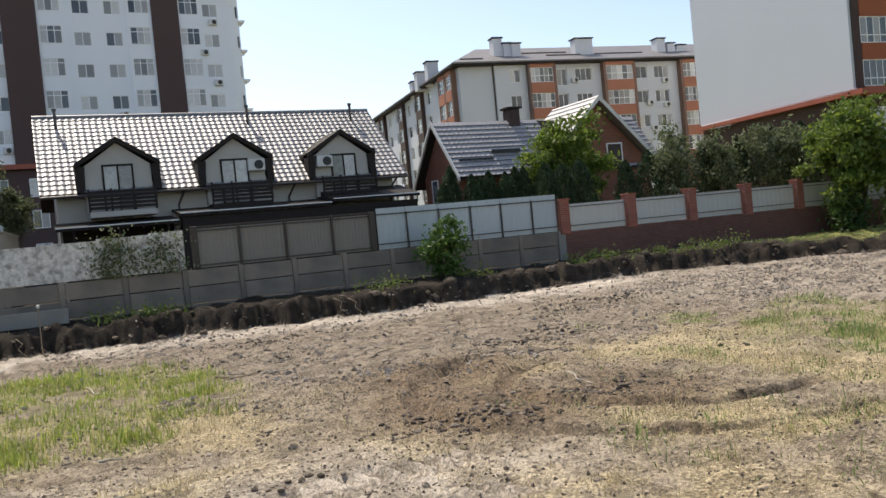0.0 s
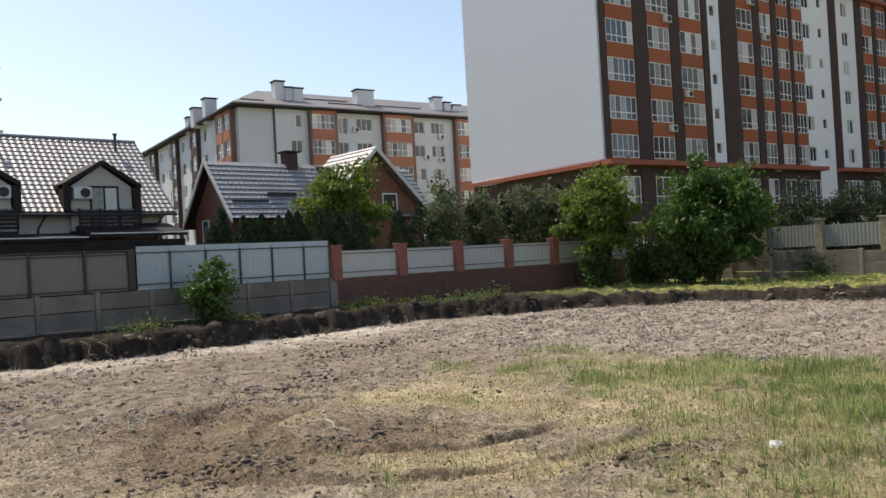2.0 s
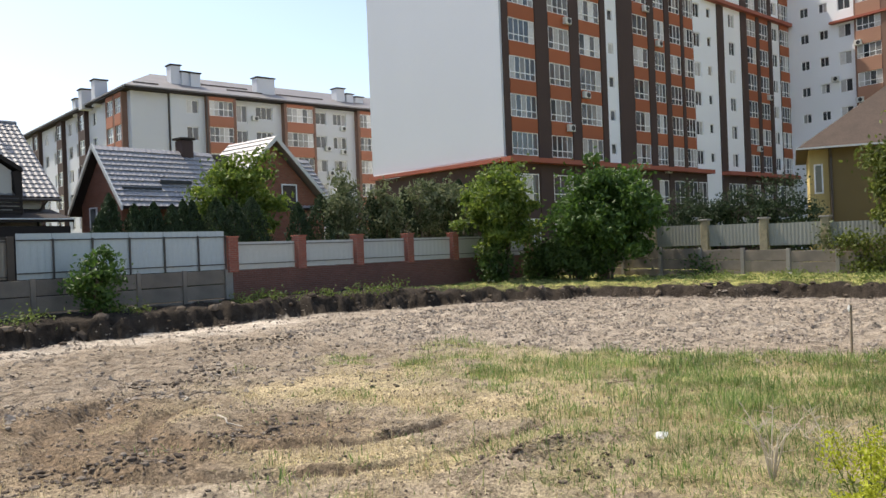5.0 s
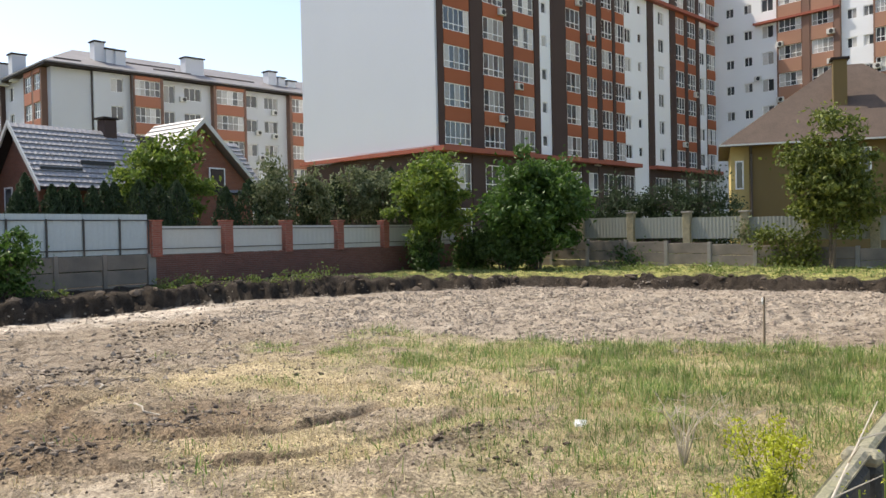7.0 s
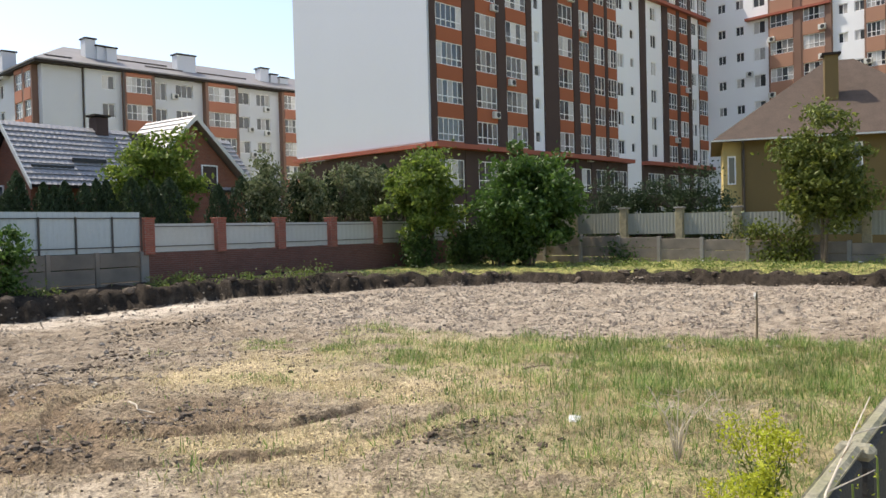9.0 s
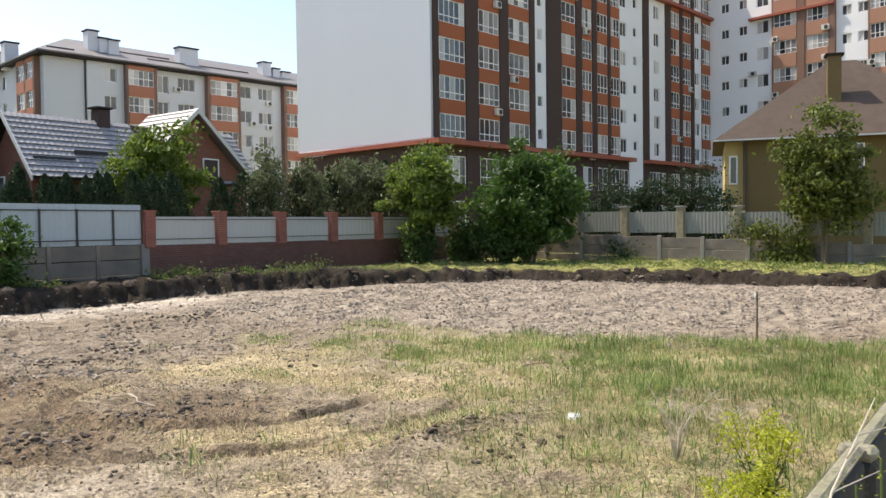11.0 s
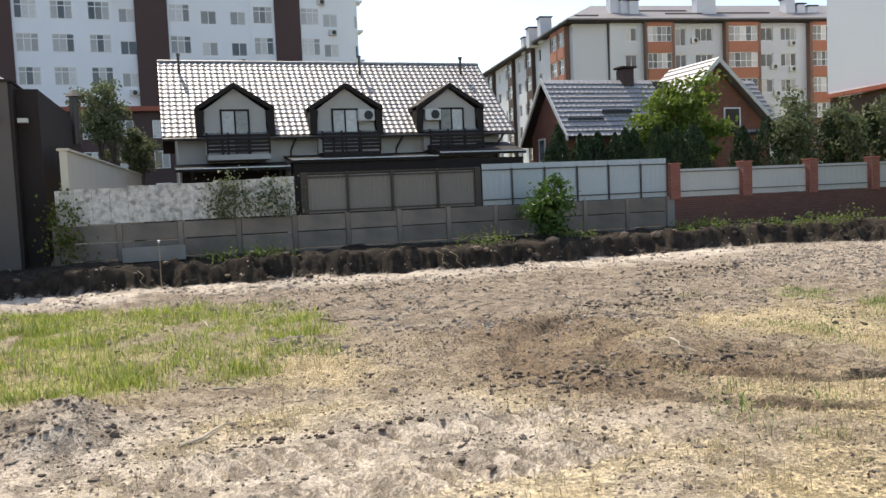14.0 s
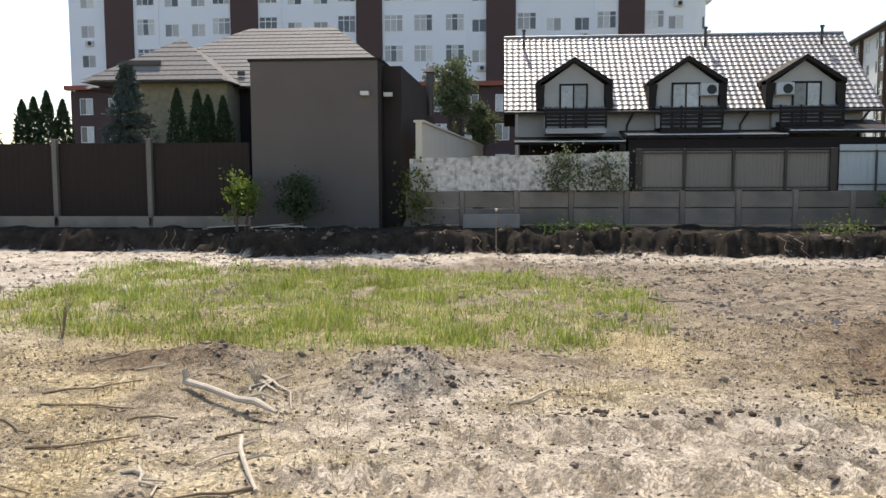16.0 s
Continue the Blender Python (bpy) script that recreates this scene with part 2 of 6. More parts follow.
# ---- building blocks ----
def bx(bm, x0, x1, y0, y1, z0, z1):
    v = [bm.verts.new(p) for p in ((x0, y0, z0), (x1, y0, z0), (x1, y1, z0), (x0, y1, z0), (x0, y0, z1), (x1, y0, z1), (x1, y1, z1), (x0, y1, z1))]
    for q in ((3, 2, 1, 0), (4, 5, 6, 7), (0, 1, 5, 4), (1, 2, 6, 5), (2, 3, 7, 6), (3, 0, 4, 7)):
        bm.faces.new([v[i] for i in q])


def prism(bm, outline, axis, a, b):
    """A solid from an outline in the plane across axis ('x' or 'y'), from a to b."""
    def at(p, d):
        return (d, p[0], p[1]) if axis == "x" else (p[0], d, p[1])
    f, g = [bm.verts.new(at(p, a)) for p in outline], [bm.verts.new(at(p, b)) for p in outline]
    n = len(outline)
    bm.faces.new(f), bm.faces.new(g[::-1])
    for i in range(n):
        bm.faces.new((f[i], g[i], g[(i + 1) % n], f[(i + 1) % n]))


def finish(name, bm, material, bevel=0.0):
    if bevel:
        bmesh.ops.bevel(bm, geom=bm.edges[:], offset=bevel, segments=1, affect="EDGES")
    bmesh.ops.recalc_face_normals(bm, faces=bm.faces)
    me = bpy.data.meshes.new(name)
    bm.to_mesh(me)
    bm.free()
    me.materials.append(material)
    return me


def part(name, bm, material, parent=None, label="", bevel=0.0):
    ob = new(name, finish(name, bm, material, bevel))
    ob.parent = parent
    return tagged(ob, label)


def put(name, me, parent, x=0.0, y=0.0, z=0.0, rz=0.0, label=""):
    ob = new(name, me)
    ob.parent = parent
    ob.matrix_basis = pose(x, y, z, 0, 0, rz)
    return tagged(ob, label)


def block(name, material, parent, *b, label="", bevel=0.0):
    bm = bmesh.new()
    bx(bm, *b)
    return part(name, bm, material, parent, label, bevel)


def thing(name, x, y, z, label, category, group="", rz=0.0, kind=""):
    ob = new(name)
    ob.matrix_basis = pose(x, y, z, 0, 0, rz)
    return tagged(ob, label, category, group, kind)


def raw(name, verts, faces, material, smooth=False):
    me = bpy.data.meshes.new(name)
    me.from_pydata(verts, [], faces)
    me.materials.append(material)
    if smooth:
        me.polygons.foreach_set("use_smooth", [True] * len(me.polygons))
    return me


def tube(bm, points, radii, sides=6):
    """A tapered round rod through points."""
    rings = []
    for i, p in enumerate(points):
        d = Vector(points[min(i + 1, len(points) - 1)]) - Vector(points[max(i - 1, 0)])
        d.normalize()
        u = d.cross(Vector((0.3, 0.9, 0.2)))
        u.normalize()
        w = d.cross(u)
        rings.append([bm.verts.new(Vector(p) + radii[i] * (math.cos(a) * u + math.sin(a) * w)) for a in (2 * math.pi * k / sides for k in range(sides))])
    for r, s in zip(rings, rings[1:]):
        for k in range(sides):
            bm.faces.new((r[k], r[(k + 1) % sides], s[(k + 1) % sides], s[k]))
    bm.faces.new(rings[0][::-1]), bm.faces.new(rings[-1])


# ---- smooth random fields for the ground ----
def lattice(seed, n=256):
    return np.random.RandomState(seed).rand(n, n)


def field(x, y, size, seed, octaves=4):
    """Value noise between 0 and 1 with its largest waves size metres wide."""
    total, amp, norm = np.zeros_like(x), 1.0, 0.0
    for o in range(octaves):
        g = lattice(seed + o)
        px, py = x / size * 2 ** o + 31.7 * o + 500, y / size * 2 ** o + 17.3 * o + 500
        ix, iy = np.floor(px).astype(int), np.floor(py).astype(int)
        fx, fy = px - ix, py - iy
        fx, fy = fx * fx * (3 - 2 * fx), fy * fy * (3 - 2 * fy)
        a, b = g[ix % 256, iy % 256], g[(ix + 1) % 256, iy % 256]
        c, d = g[ix % 256, (iy + 1) % 256], g[(ix + 1) % 256, (iy + 1) % 256]
        total += amp * (a * (1 - fx) * (1 - fy) + b * fx * (1 - fy) + c * (1 - fx) * fy + d * fx * fy)
        norm, amp = norm + amp, amp * 0.5
    return total / norm


def ramp(v, a, b):
    t = np.clip((v - a) / (b - a), 0, 1)
    return t * t * (3 - 2 * t)


BANK = np.array([(-300, 23.5), (-14, 23.2), (-10, 23.4), (-6.5, 22.0), (-3, 22.5), (0, 23.0), (8, 22.0), (15, 22.2), (18, 22.7), (22.4, 21.2), (26, 18.6),
                 (28.2, 17.2), (29.2, 13), (29.2, 7), (29.6, -40)], float)


def bank_side(x, y):
    """Distance past the foot of the earth bank (positive on the bank, negative in the levelled field)."""
    best = np.full(x.shape, 1e9)
    for (ax, ay), (cx, cy) in zip(BANK, BANK[1:]):
        dx, dy = cx - ax, cy - ay
        t = np.clip(((x - ax) * dx + (y - ay) * dy) / (dx * dx + dy * dy), 0, 1)
        best = np.minimum(best, np.hypot(x - ax - t * dx, y - ay - t * dy))
    low = BANK[:12]
    edge = np.interp(x, low[:, 0], low[:, 1])
    inside = np.where(x < 28.2, y > edge, x > np.interp(-y, [-17.2, -13, -7, 40], [28.2, 29.2, 29.2, 29.6]))
    inside = inside | ((x >= 28.2) & (y > 17.2))
    return np.where(inside, best, -best)


def crawler_band(x, y, off):
    """One of the two bands that a crawler pressed into the near ground, 0 to 1."""
    c = 6.85 + off + 0.05 * (x - 1.5) * (x > 1.5) + 0.12 * np.sin(x * 0.7)
    return ramp(0.33 - np.abs(y - c), 0.0, 0.1) * ramp(x, -2.4, -1.6) * ramp(-x, -4.6, -3.2) * ramp(field(x, y, 0.9, 83, 2), 0.22, 0.4)


def zones(x, y):
    """How green, how strawy and how bare-brown the ground is, 0 to 1 each, and the bank's distance."""
    w = (field(x, y, 2.2, 11) - 0.5) * 2.4
    w2 = (field(x, y, 0.7, 23) - 0.5)
    s = bank_side(x, y) + (field(x, y, 1.6, 41) - 0.5) * 1.3 + (field(x, y, 0.45, 47, 3) - 0.5) * 0.9
    # left green patch
    left = ramp(-np.maximum.reduce([x - 2.6 + 0.18 * (y - 12), -8.4 - x - 0.12 * (y - 11), y - 18.6 - 0.25 * (-x - 3), 9.4 - y + 0.25 * np.abs(x + 3)]) + w, -0.5, 1.2)
    # right grass: from the path of the machine to the second band of mud
    inner = np.maximum((x - 9.8) * 0.73 - (y - 8.2) * 0.68, x - 10.6 + 0.1 * (y - 9))
    rim = np.minimum.reduce([inner, 13.6 - 0.45 * (x - 11) - y, 14.5 + 0.45 * np.maximum(0, 7 - y) - x])
    right = ramp(rim + 0.7 * w, -0.4, 0.9) * (1 - 0.9 * np.exp(-(((x - 9.5) / 1.2) ** 2 + ((y - 7.2) / 0.7) ** 2)))
    thin = ramp(np.minimum.reduce([x - 7.2 - 0.3 * (y - 8.5), 13.8 - y, 12.0 - x, y - 8.0]) + 0.8 * w, -0.3, 1.0)
    rich = ramp(x - 10.6 + 0.6 * (6 - y) + 1.2 * w, -1.6, 1.8)
    green = np.clip(left * (0.66 + 2.0 * w2 + 0.3 * w) + right * (0.30 + 0.32 * rich + 1.7 * w2) + thin * (0.16 + 1.1 * w2), 0, 1)
    straw = ramp(-np.maximum.reduce([y - 13.2 + 0.1 * x, x - 14.4, -9 - x]) + 1.5 * w, -0.4, 1.5)
    straw = straw * (0.2 + 0.8 * ramp(field(x, y, 1.5, 29, 3), 0.36, 0.6))
    bare = np.maximum.reduce([np.exp(-(((x - 4.6) / 1.3) ** 2 + ((y - 9.0) / 1.9) ** 2)), np.exp(-(((x - 6.4) / 1.1) ** 2 + ((y - 8.2) / 1.2) ** 2)),
                              0.8 * np.exp(-(((x - 5.2) / 1.6) ** 2 + ((y - 11.2) / 1.4) ** 2)), 0.30 * np.exp(-(((x - 5.5) / 3.2) ** 2 + ((y - 9.5) / 3.0) ** 2)),
                              0.8 * np.exp(-(((x + 4.4) / 1.3) ** 2 + ((y - 9.2) / 0.6) ** 2))])
    ring = np.hypot(x - 7.6, (y - 8.9) * 1.1) + 0.25 * w2
    rut = np.maximum(ramp(0.22 - np.abs(ring - 2.3), 0, 0.12), ramp(0.22 - np.abs(ring - 3.6), 0, 0.12)) * ramp(8.6 - x - 0.3 * (y - 8.5), 0, 1.5) * ramp(y, 4.5, 5.5)
    bare = np.maximum(bare, 0.75 * rut)
    bare = np.clip(bare * 1.5 + 0.5 * w2, 0, 1) * ramp(bare, 0.08, 0.4)
    clear = np.maximum.reduce([np.exp(-(((x + 1.1) / 0.95) ** 2 + ((y - 8.1) / 0.95) ** 2) ** 2), np.exp(-(((x - 0.9) / 3.1) ** 2 + ((y - 6.6) / 1.05) ** 2) ** 2), np.exp(-(((x - 0.2) / 1.6) ** 2 + ((y - 5.3) / 0.8) ** 2) ** 2)])
    clear = np.clip(clear + 0.5 * w2, 0, 1)
    clear = np.maximum.reduce([clear, crawler_band(x, y, 0.0), crawler_band(x, y, -1.1)])
    return green * (1 - clear), straw * (1 - 0.95 * clear), bare * (1 - 0.6 * clear), s


def height(x, y):
    green, straw, bare, s = zones(x, y)
    tall = np.where(x < 21, 0.50, 0.50 - 0.16 * ramp(x, 21, 29))
    z = tall * ramp(s, 0.0, 0.42) + 0.10 * ramp(s, 0.4, 2.2)
    z += 0.05 * (field(x, y, 0.4, 61, 3) - 0.5) * ramp(s, -0.3, 0.4) * 4
    z += 0.34 * ramp(s, 0.05, 0.5) * (1 - ramp(s, 0.6, 1.4)) * (field(x, y, 0.5, 67, 3) - 0.3)
    packed = np.exp(-(((x - 0.5) / 3.6) ** 2 + ((y - 6.2) / 1.4) ** 2) ** 2)
    mud = (1 - np.clip(straw, 0, 1) * 0.7) * (1 - 0.6 * packed)
    z += 0.10 * (field(x, y, 6.0, 71, 2) - 0.5) + 0.13 * (field(x, y, 0.5, 73, 4) - 0.5) * (0.2 + mud) + 0.10 * np.abs(field(x, y, 0.8, 77, 4) - 0.5) * mud + 0.22 * (field(x, y, 0.5, 75, 4) - 0.5) * bare
    z += 0.31 * (0.55 + 0.9 * field(x, y, 0.35, 79, 3)) * np.exp(-(((x + 1.2) / 0.85) ** 2 + ((y - 8.4) / 0.65) ** 2)) + 0.16 * np.exp(-(((x + 3.6) / 1.0) ** 2 + ((y - 9.3) / 0.35) ** 2))
    ring = np.hypot(x - 7.6, (y - 8.9) * 1.1)
    z -= 0.11 * np.maximum(ramp(0.22 - np.abs(ring - 2.3), 0, 0.15), ramp(0.22 - np.abs(ring - 3.6), 0, 0.15)) * ramp(8.6 - x - 0.3 * (y - 8.5), 0, 1.5)
    z += 0.13 * np.exp(-(((x - 7.2) / 0.8) ** 2 + ((y - 4.9) / 0.25) ** 2)) + 0.10 * np.exp(-(((x - 0.9) / 0.7) ** 2 + ((y - 7.9) / 0.2) ** 2))
    # crawler marks: ribbed bands that sweep across the near ground
    for off, phase in ((0.0, 0.0), (-1.1, 0.4)):
        band = crawler_band(x, y, off)
        z = z * (1 - 0.85 * band) + band * (-0.04 + 0.055 * np.tanh(2.0 * np.sin((x + 0.3 * (y - 6.85)) * 2 * math.pi / 0.27 + phase)))
    along, across = 0.82 * x - 0.57 * y, 0.57 * x + 0.82 * y
    ridge = np.abs(field(along * 0.3, across * 1.5, 0.8, 97, 3) - 0.5)
    z += (0.05 - 0.30 * ridge) * ramp(-s, 0.3, 1.2) * (1 - np.clip(green + 0.8 * straw, 0, 1)) * ramp(y + 0.6 * x, 13, 17)
    for k in range(3):
        c = 19.0 - 1.1 * k + 0.25 * np.sin(x * 0.4 + k)
        z += 0.02 * ramp(0.25 - np.abs(y - c), 0, 0.1) * np.sin(x * 2 * math.pi / 0.35) * ramp(-s, 0.5, 1.5) * (1 - straw)
        c2 = 20.0 + 2.1 * k + 0.3 * np.sin(y * 0.5 + k)
        z += 0.055 * ramp(0.35 - np.abs(x - c2), 0, 0.1) * np.sin(y * 2 * math.pi / 0.4) * ramp(-s, 0.5, 1.5)
    return z


# ---- ground ----
def ground_height(x, y):
    return float(height(np.array([float(x)]), np.array([float(y)]))[0])


def spread(*pieces):
    return np.unique(np.round(np.concatenate([np.arange(a, b, d) for a, b, d in pieces] + [np.array(pieces[-1][1:2])]), 4))


far = [10 ** e for e in np.linspace(2, 3.5, 8)]
gx = np.concatenate([[-v for v in far[::-1]], spread((-60, -16, 2.0), (-16, -4, 0.13), (-4, 9, 0.055), (9, 16, 0.1), (16, 30, 0.1), (30, 40, 0.16), (40, 80, 3.0)), far])
gy = np.concatenate([[-v for v in far[::-1]], spread((-60, 0, 3.0), (0, 4.5, 0.1), (4.5, 10, 0.055), (10, 26, 0.11), (26, 80, 3.0)), far])
GX, GY = np.meshgrid(gx, gy)
px, py = GX.ravel(), GY.ravel()
pz = height(px, py)
g_green, g_straw, g_bare, g_bank = zones(px, py)
nx, ny = len(gx), len(gy)
idx = np.arange(nx * ny).reshape(ny, nx)
quads = np.stack([idx[:-1, :-1], idx[:-1, 1:], idx[1:, 1:], idx[1:, :-1]], -1).reshape(-1, 4)
gm = bpy.data.meshes.new("ground")
gm.from_pydata(np.stack([px, py, pz], -1).tolist(), [], quads.tolist())
gm.polygons.foreach_set("use_smooth", [True] * len(gm.polygons))
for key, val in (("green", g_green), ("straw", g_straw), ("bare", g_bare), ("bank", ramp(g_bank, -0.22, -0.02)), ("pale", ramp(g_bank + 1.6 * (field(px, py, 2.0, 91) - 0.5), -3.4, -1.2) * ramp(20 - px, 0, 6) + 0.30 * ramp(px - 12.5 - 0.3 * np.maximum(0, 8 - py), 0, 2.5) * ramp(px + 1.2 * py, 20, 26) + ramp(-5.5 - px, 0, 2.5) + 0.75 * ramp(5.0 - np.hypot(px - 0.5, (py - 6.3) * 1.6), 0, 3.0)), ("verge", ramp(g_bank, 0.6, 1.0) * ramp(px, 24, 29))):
    gm.attributes.new(key, "FLOAT", "POINT").data.foreach_set("value", val.astype(np.float32))


def ground_material():
    m = bpy.data.materials.new("field_soil")
    m.use_nodes = True
    n, l = m.node_tree.nodes, m.node_tree.links
    b = n["Principled BSDF"]
    b.inputs["Roughness"].default_value, b.inputs["Specular IOR Level"].default_value = 0.95, 0.2
    co = n.new("ShaderNodeTexCoord")

    def noise_tex(scale, detail=6, rough=0.6):
        t = n.new("ShaderNodeTexNoise")
        t.inputs["Scale"].default_value, t.inputs["Detail"].default_value, t.inputs["Roughness"].default_value = scale, detail, rough
        l.new(co.outputs["Object"], t.inputs["Vector"])
        return t.outputs["Fac"]

    def remap(v, a, c, lo=0.0, hi=1.0):
        r = n.new("ShaderNodeMapRange")
        for k, val in (("From Min", a), ("From Max", c), ("To Min", lo), ("To Max", hi)):
            r.inputs[k].default_value = val
        l.new(v, r.inputs["Value"])
        return r.outputs[0]

    def mix(f, a, c):
        x = n.new("ShaderNodeMix")
        x.data_type = "RGBA"
        l.new(f, x.inputs["Factor"])
        for s, k in ((a, "A"), (c, "B")):
            if isinstance(s, tuple):
                x.inputs[k].default_value = (*s, 1)
            else:
                l.new(s, x.inputs[k])
        return x.outputs["Result"]

    def attr(name):
        a = n.new("ShaderNodeAttribute")
        a.attribute_name = name
        return a.outputs["Fac"]

    def mul(a, c, op="MULTIPLY"):
        x = n.new("ShaderNodeMath")
        x.operation, x.use_clamp = op, True
        l.new(a, x.inputs[0]), l.new(c, x.inputs[1])
        return x.outputs[0]

    fine, mid, big = noise_tex(16, 9, 0.75), noise_tex(2.6, 9, 0.7), noise_tex(0.45, 5)
    grain, speck = noise_tex(34, 7, 0.75), noise_tex(85, 4, 0.7)
    pale = mix(remap(mid, 0.38, 0.6), (0.38, 0.325, 0.27), (0.54, 0.48, 0.415))
    mud = mix(remap(mid, 0.38, 0.6), (0.20, 0.162, 0.125), (0.38, 0.32, 0.25))
    mud = mix(remap(fine, 0.3, 0.62, 0.0, 0.8), (0.165, 0.13, 0.098), mud)
    sand = mix(mul(attr("pale"), remap(big, 0.3, 0.6, 0.6, 1.0)), mud, pale)
    straw = mix(remap(fine, 0.38, 0.6), (0.32, 0.245, 0.15), (0.56, 0.465, 0.285))
    grass = mix(remap(fine, 0.38, 0.6), (0.16, 0.16, 0.055), (0.36, 0.345, 0.125))
    soil = mix(remap(fine, 0.38, 0.6), (0.085, 0.063, 0.046), (0.235, 0.172, 0.115))
    # near-black for the bank: the fence's and its own shade put into the soil colour
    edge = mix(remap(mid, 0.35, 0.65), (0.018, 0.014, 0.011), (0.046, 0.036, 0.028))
    c = mix(mul(attr("straw"), remap(grain, 0.36, 0.6, 0.15, 1.0)), sand, straw)
    c = mix(mul(attr("green"), remap(grain, 0.35, 0.6, 0.3, 0.9)), c, grass)
    c = mix(mul(attr("bare"), remap(fine, 0.3, 0.5, 0.6, 1.0)), c, soil)
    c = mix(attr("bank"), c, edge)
    c = mix(mul(attr("verge"), remap(mid, 0.35, 0.55)), c, grass)
    sp = n.new("ShaderNodeMix")
    sp.data_type, sp.blend_type = "RGBA", "MULTIPLY"
    sp.inputs["Factor"].default_value = 1.0
    l.new(c, sp.inputs["A"]), l.new(mul(remap(grain, 0.34, 0.62, 0.55, 1.0), remap(speck, 0.3, 0.6, 0.65, 1.0)), sp.inputs["B"])
    lift = n.new("ShaderNodeMix")
    lift.data_type, lift.blend_type, lift.clamp_result = "RGBA", "MULTIPLY", False
    lift.inputs["Factor"].default_value, lift.inputs["B"].default_value = 1.0, (1.78, 1.75, 1.68, 1)
    l.new(sp.outputs["Result"], lift.inputs["A"]), l.new(lift.outputs["Result"], b.inputs["Base Color"])
    bp = n.new("ShaderNodeBump")
    bp.inputs["Strength"].default_value, bp.inputs["Distance"].default_value = 1.0, 0.06
    l.new(mul(fine, mid, "ADD"), bp.inputs["Height"])
    bp2 = n.new("ShaderNodeBump")
    bp2.inputs["Strength"].default_value, bp2.inputs["Distance"].default_value = 1.0, 0.03
    l.new(mul(grain, speck, "ADD"), bp2.inputs["Height"]), l.new(bp.outputs[0], bp2.inputs["Normal"])
    l.new(bp2.outputs[0], b.inputs["Normal"])
    return m


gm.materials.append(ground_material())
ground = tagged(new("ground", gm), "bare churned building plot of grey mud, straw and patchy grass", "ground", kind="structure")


# ---- the long fence: concrete below, sheet metal above, then red brick ----
FY = 25.0
fence_c = thing("concrete_fence", 0, FY, 0, "low stained precast concrete slab fence under sheet metal", "fence")
slab = {}


def slab_mesh(w, h, t, material, key):
    k = (round(w, 3), round(h, 3), round(t, 3), key)
    if k not in slab:
        bm = bmesh.new()
        bx(bm, -w / 2, w / 2, -t / 2, t / 2, 0, h)
        slab[k] = finish("slab", bm, material, 0.012)
    return slab[k]


xs = np.arange(-3.05, 17.0, 1.66)
for i, x in enumerate(xs):
    put("post", slab_mesh(0.15, 1.72 - 0.2, 0.13, M["concrete"], "cp"), fence_c, x, -0.005, 0.22)
    if i < len(xs) - 1:
        for k, (z0, h) in enumerate(((0.2, 0.5), (0.71, 0.5), (1.22, 0.5))):
            put("panel", slab_mesh(1.5, h - 0.02, 0.08, M["concrete"], "cs"), fence_c, x + 0.83, random.uniform(-0.012, 0.012), z0)
put("post", slab_mesh(0.3, 1.5, 0.24, M["concrete_post"], "cp2"), fence_c, 16.95, 0, 0.2, label="wider concrete end post")

# lime-washed stretch, slightly broken along its top
wall_lime = thing("limewashed_wall", 0, FY, 1.74, "peeling white limewashed low wall overgrown with ivy", "wall")
bm = bmesh.new()
for i in range(14):
    a, b = -3.0 + i * 0.475, -3.0 + (i + 1) * 0.475 - 0.006
    bx(bm, a, b, -0.06 + random.uniform(-.01, .01), 0.07, 0, (0.98 + 0.012 * i if i < 12 else 1.15) + random.uniform(-0.03, 0.03))
part("wall", bm, M["lime"], wall_lime)

# corrugated sheet panels
def sheet(width, h, material, name="sheet", wave=0.11):
    """A trapezoid-profiled sheet of metal."""
    n = max(2, int(width / wave))
    verts, faces, k = [], [], 0
    for i in range(n):
        x0 = -width / 2 + i * width / n
        for f, d in ((0, 0), (0.35, 0), (0.5, 0.009), (0.85, 0.009)):
            verts += [(x0 + f * width / n, -d, 0), (x0 + f * width / n, -d, h)]
    verts += [(width / 2, 0, 0), (width / 2, 0, h)]
    m = len(verts)
    verts += [(x, 0.022, z) for x, y, z in verts]
    for i in range(0, m - 2, 2):
        faces += [(i, i + 2, i + 3, i + 1), (m + i + 1, m + i + 3, m + i + 2, m + i), (i + 1, i + 3, m + i + 3, m + i + 1)]
    return raw(name, verts, faces, material)


fence_b = thing("sheet_metal_fence", 0, FY, 1.74, "grey-brown sheet metal fence stretch with dark steel posts", "fence")
bx_posts = [3.95, 5.28, 6.72, 8.24, 9.62]
for a, b in zip(bx_posts, bx_posts[1:]):
    put("sheet", sheet(b - a - 0.03, 1.17, M["sheet_brown"]), fence_b, (a + b) / 2, 0, 0.0)
for x in bx_posts:
    w = 0.2 if x in (bx_posts[0], bx_posts[-1]) else 0.07
    put("post", slab_mesh(w, 1.27, 0.09, M["post_brown"], "pb"), fence_b, x, -0.06, -0.02)
for z in (0.05, 1.08):
    block("rail", M["steel_dark"], fence_b, 3.95, 9.6, -0.055, -0.02, z, z + 0.05)
block("top_board", M["post_brown"], fence_b, 3.9, 9.7, -0.05, 0.04, 1.2, 1.25)

fence_w = thing("sheet_metal_fence", 0, FY, 1.72, "pale blue-white sheet metal fence stretch with dark steel frame", "fence")
wp = [9.8, 10.85, 12.06, 13.28, 14.5, 15.78, 16.86]
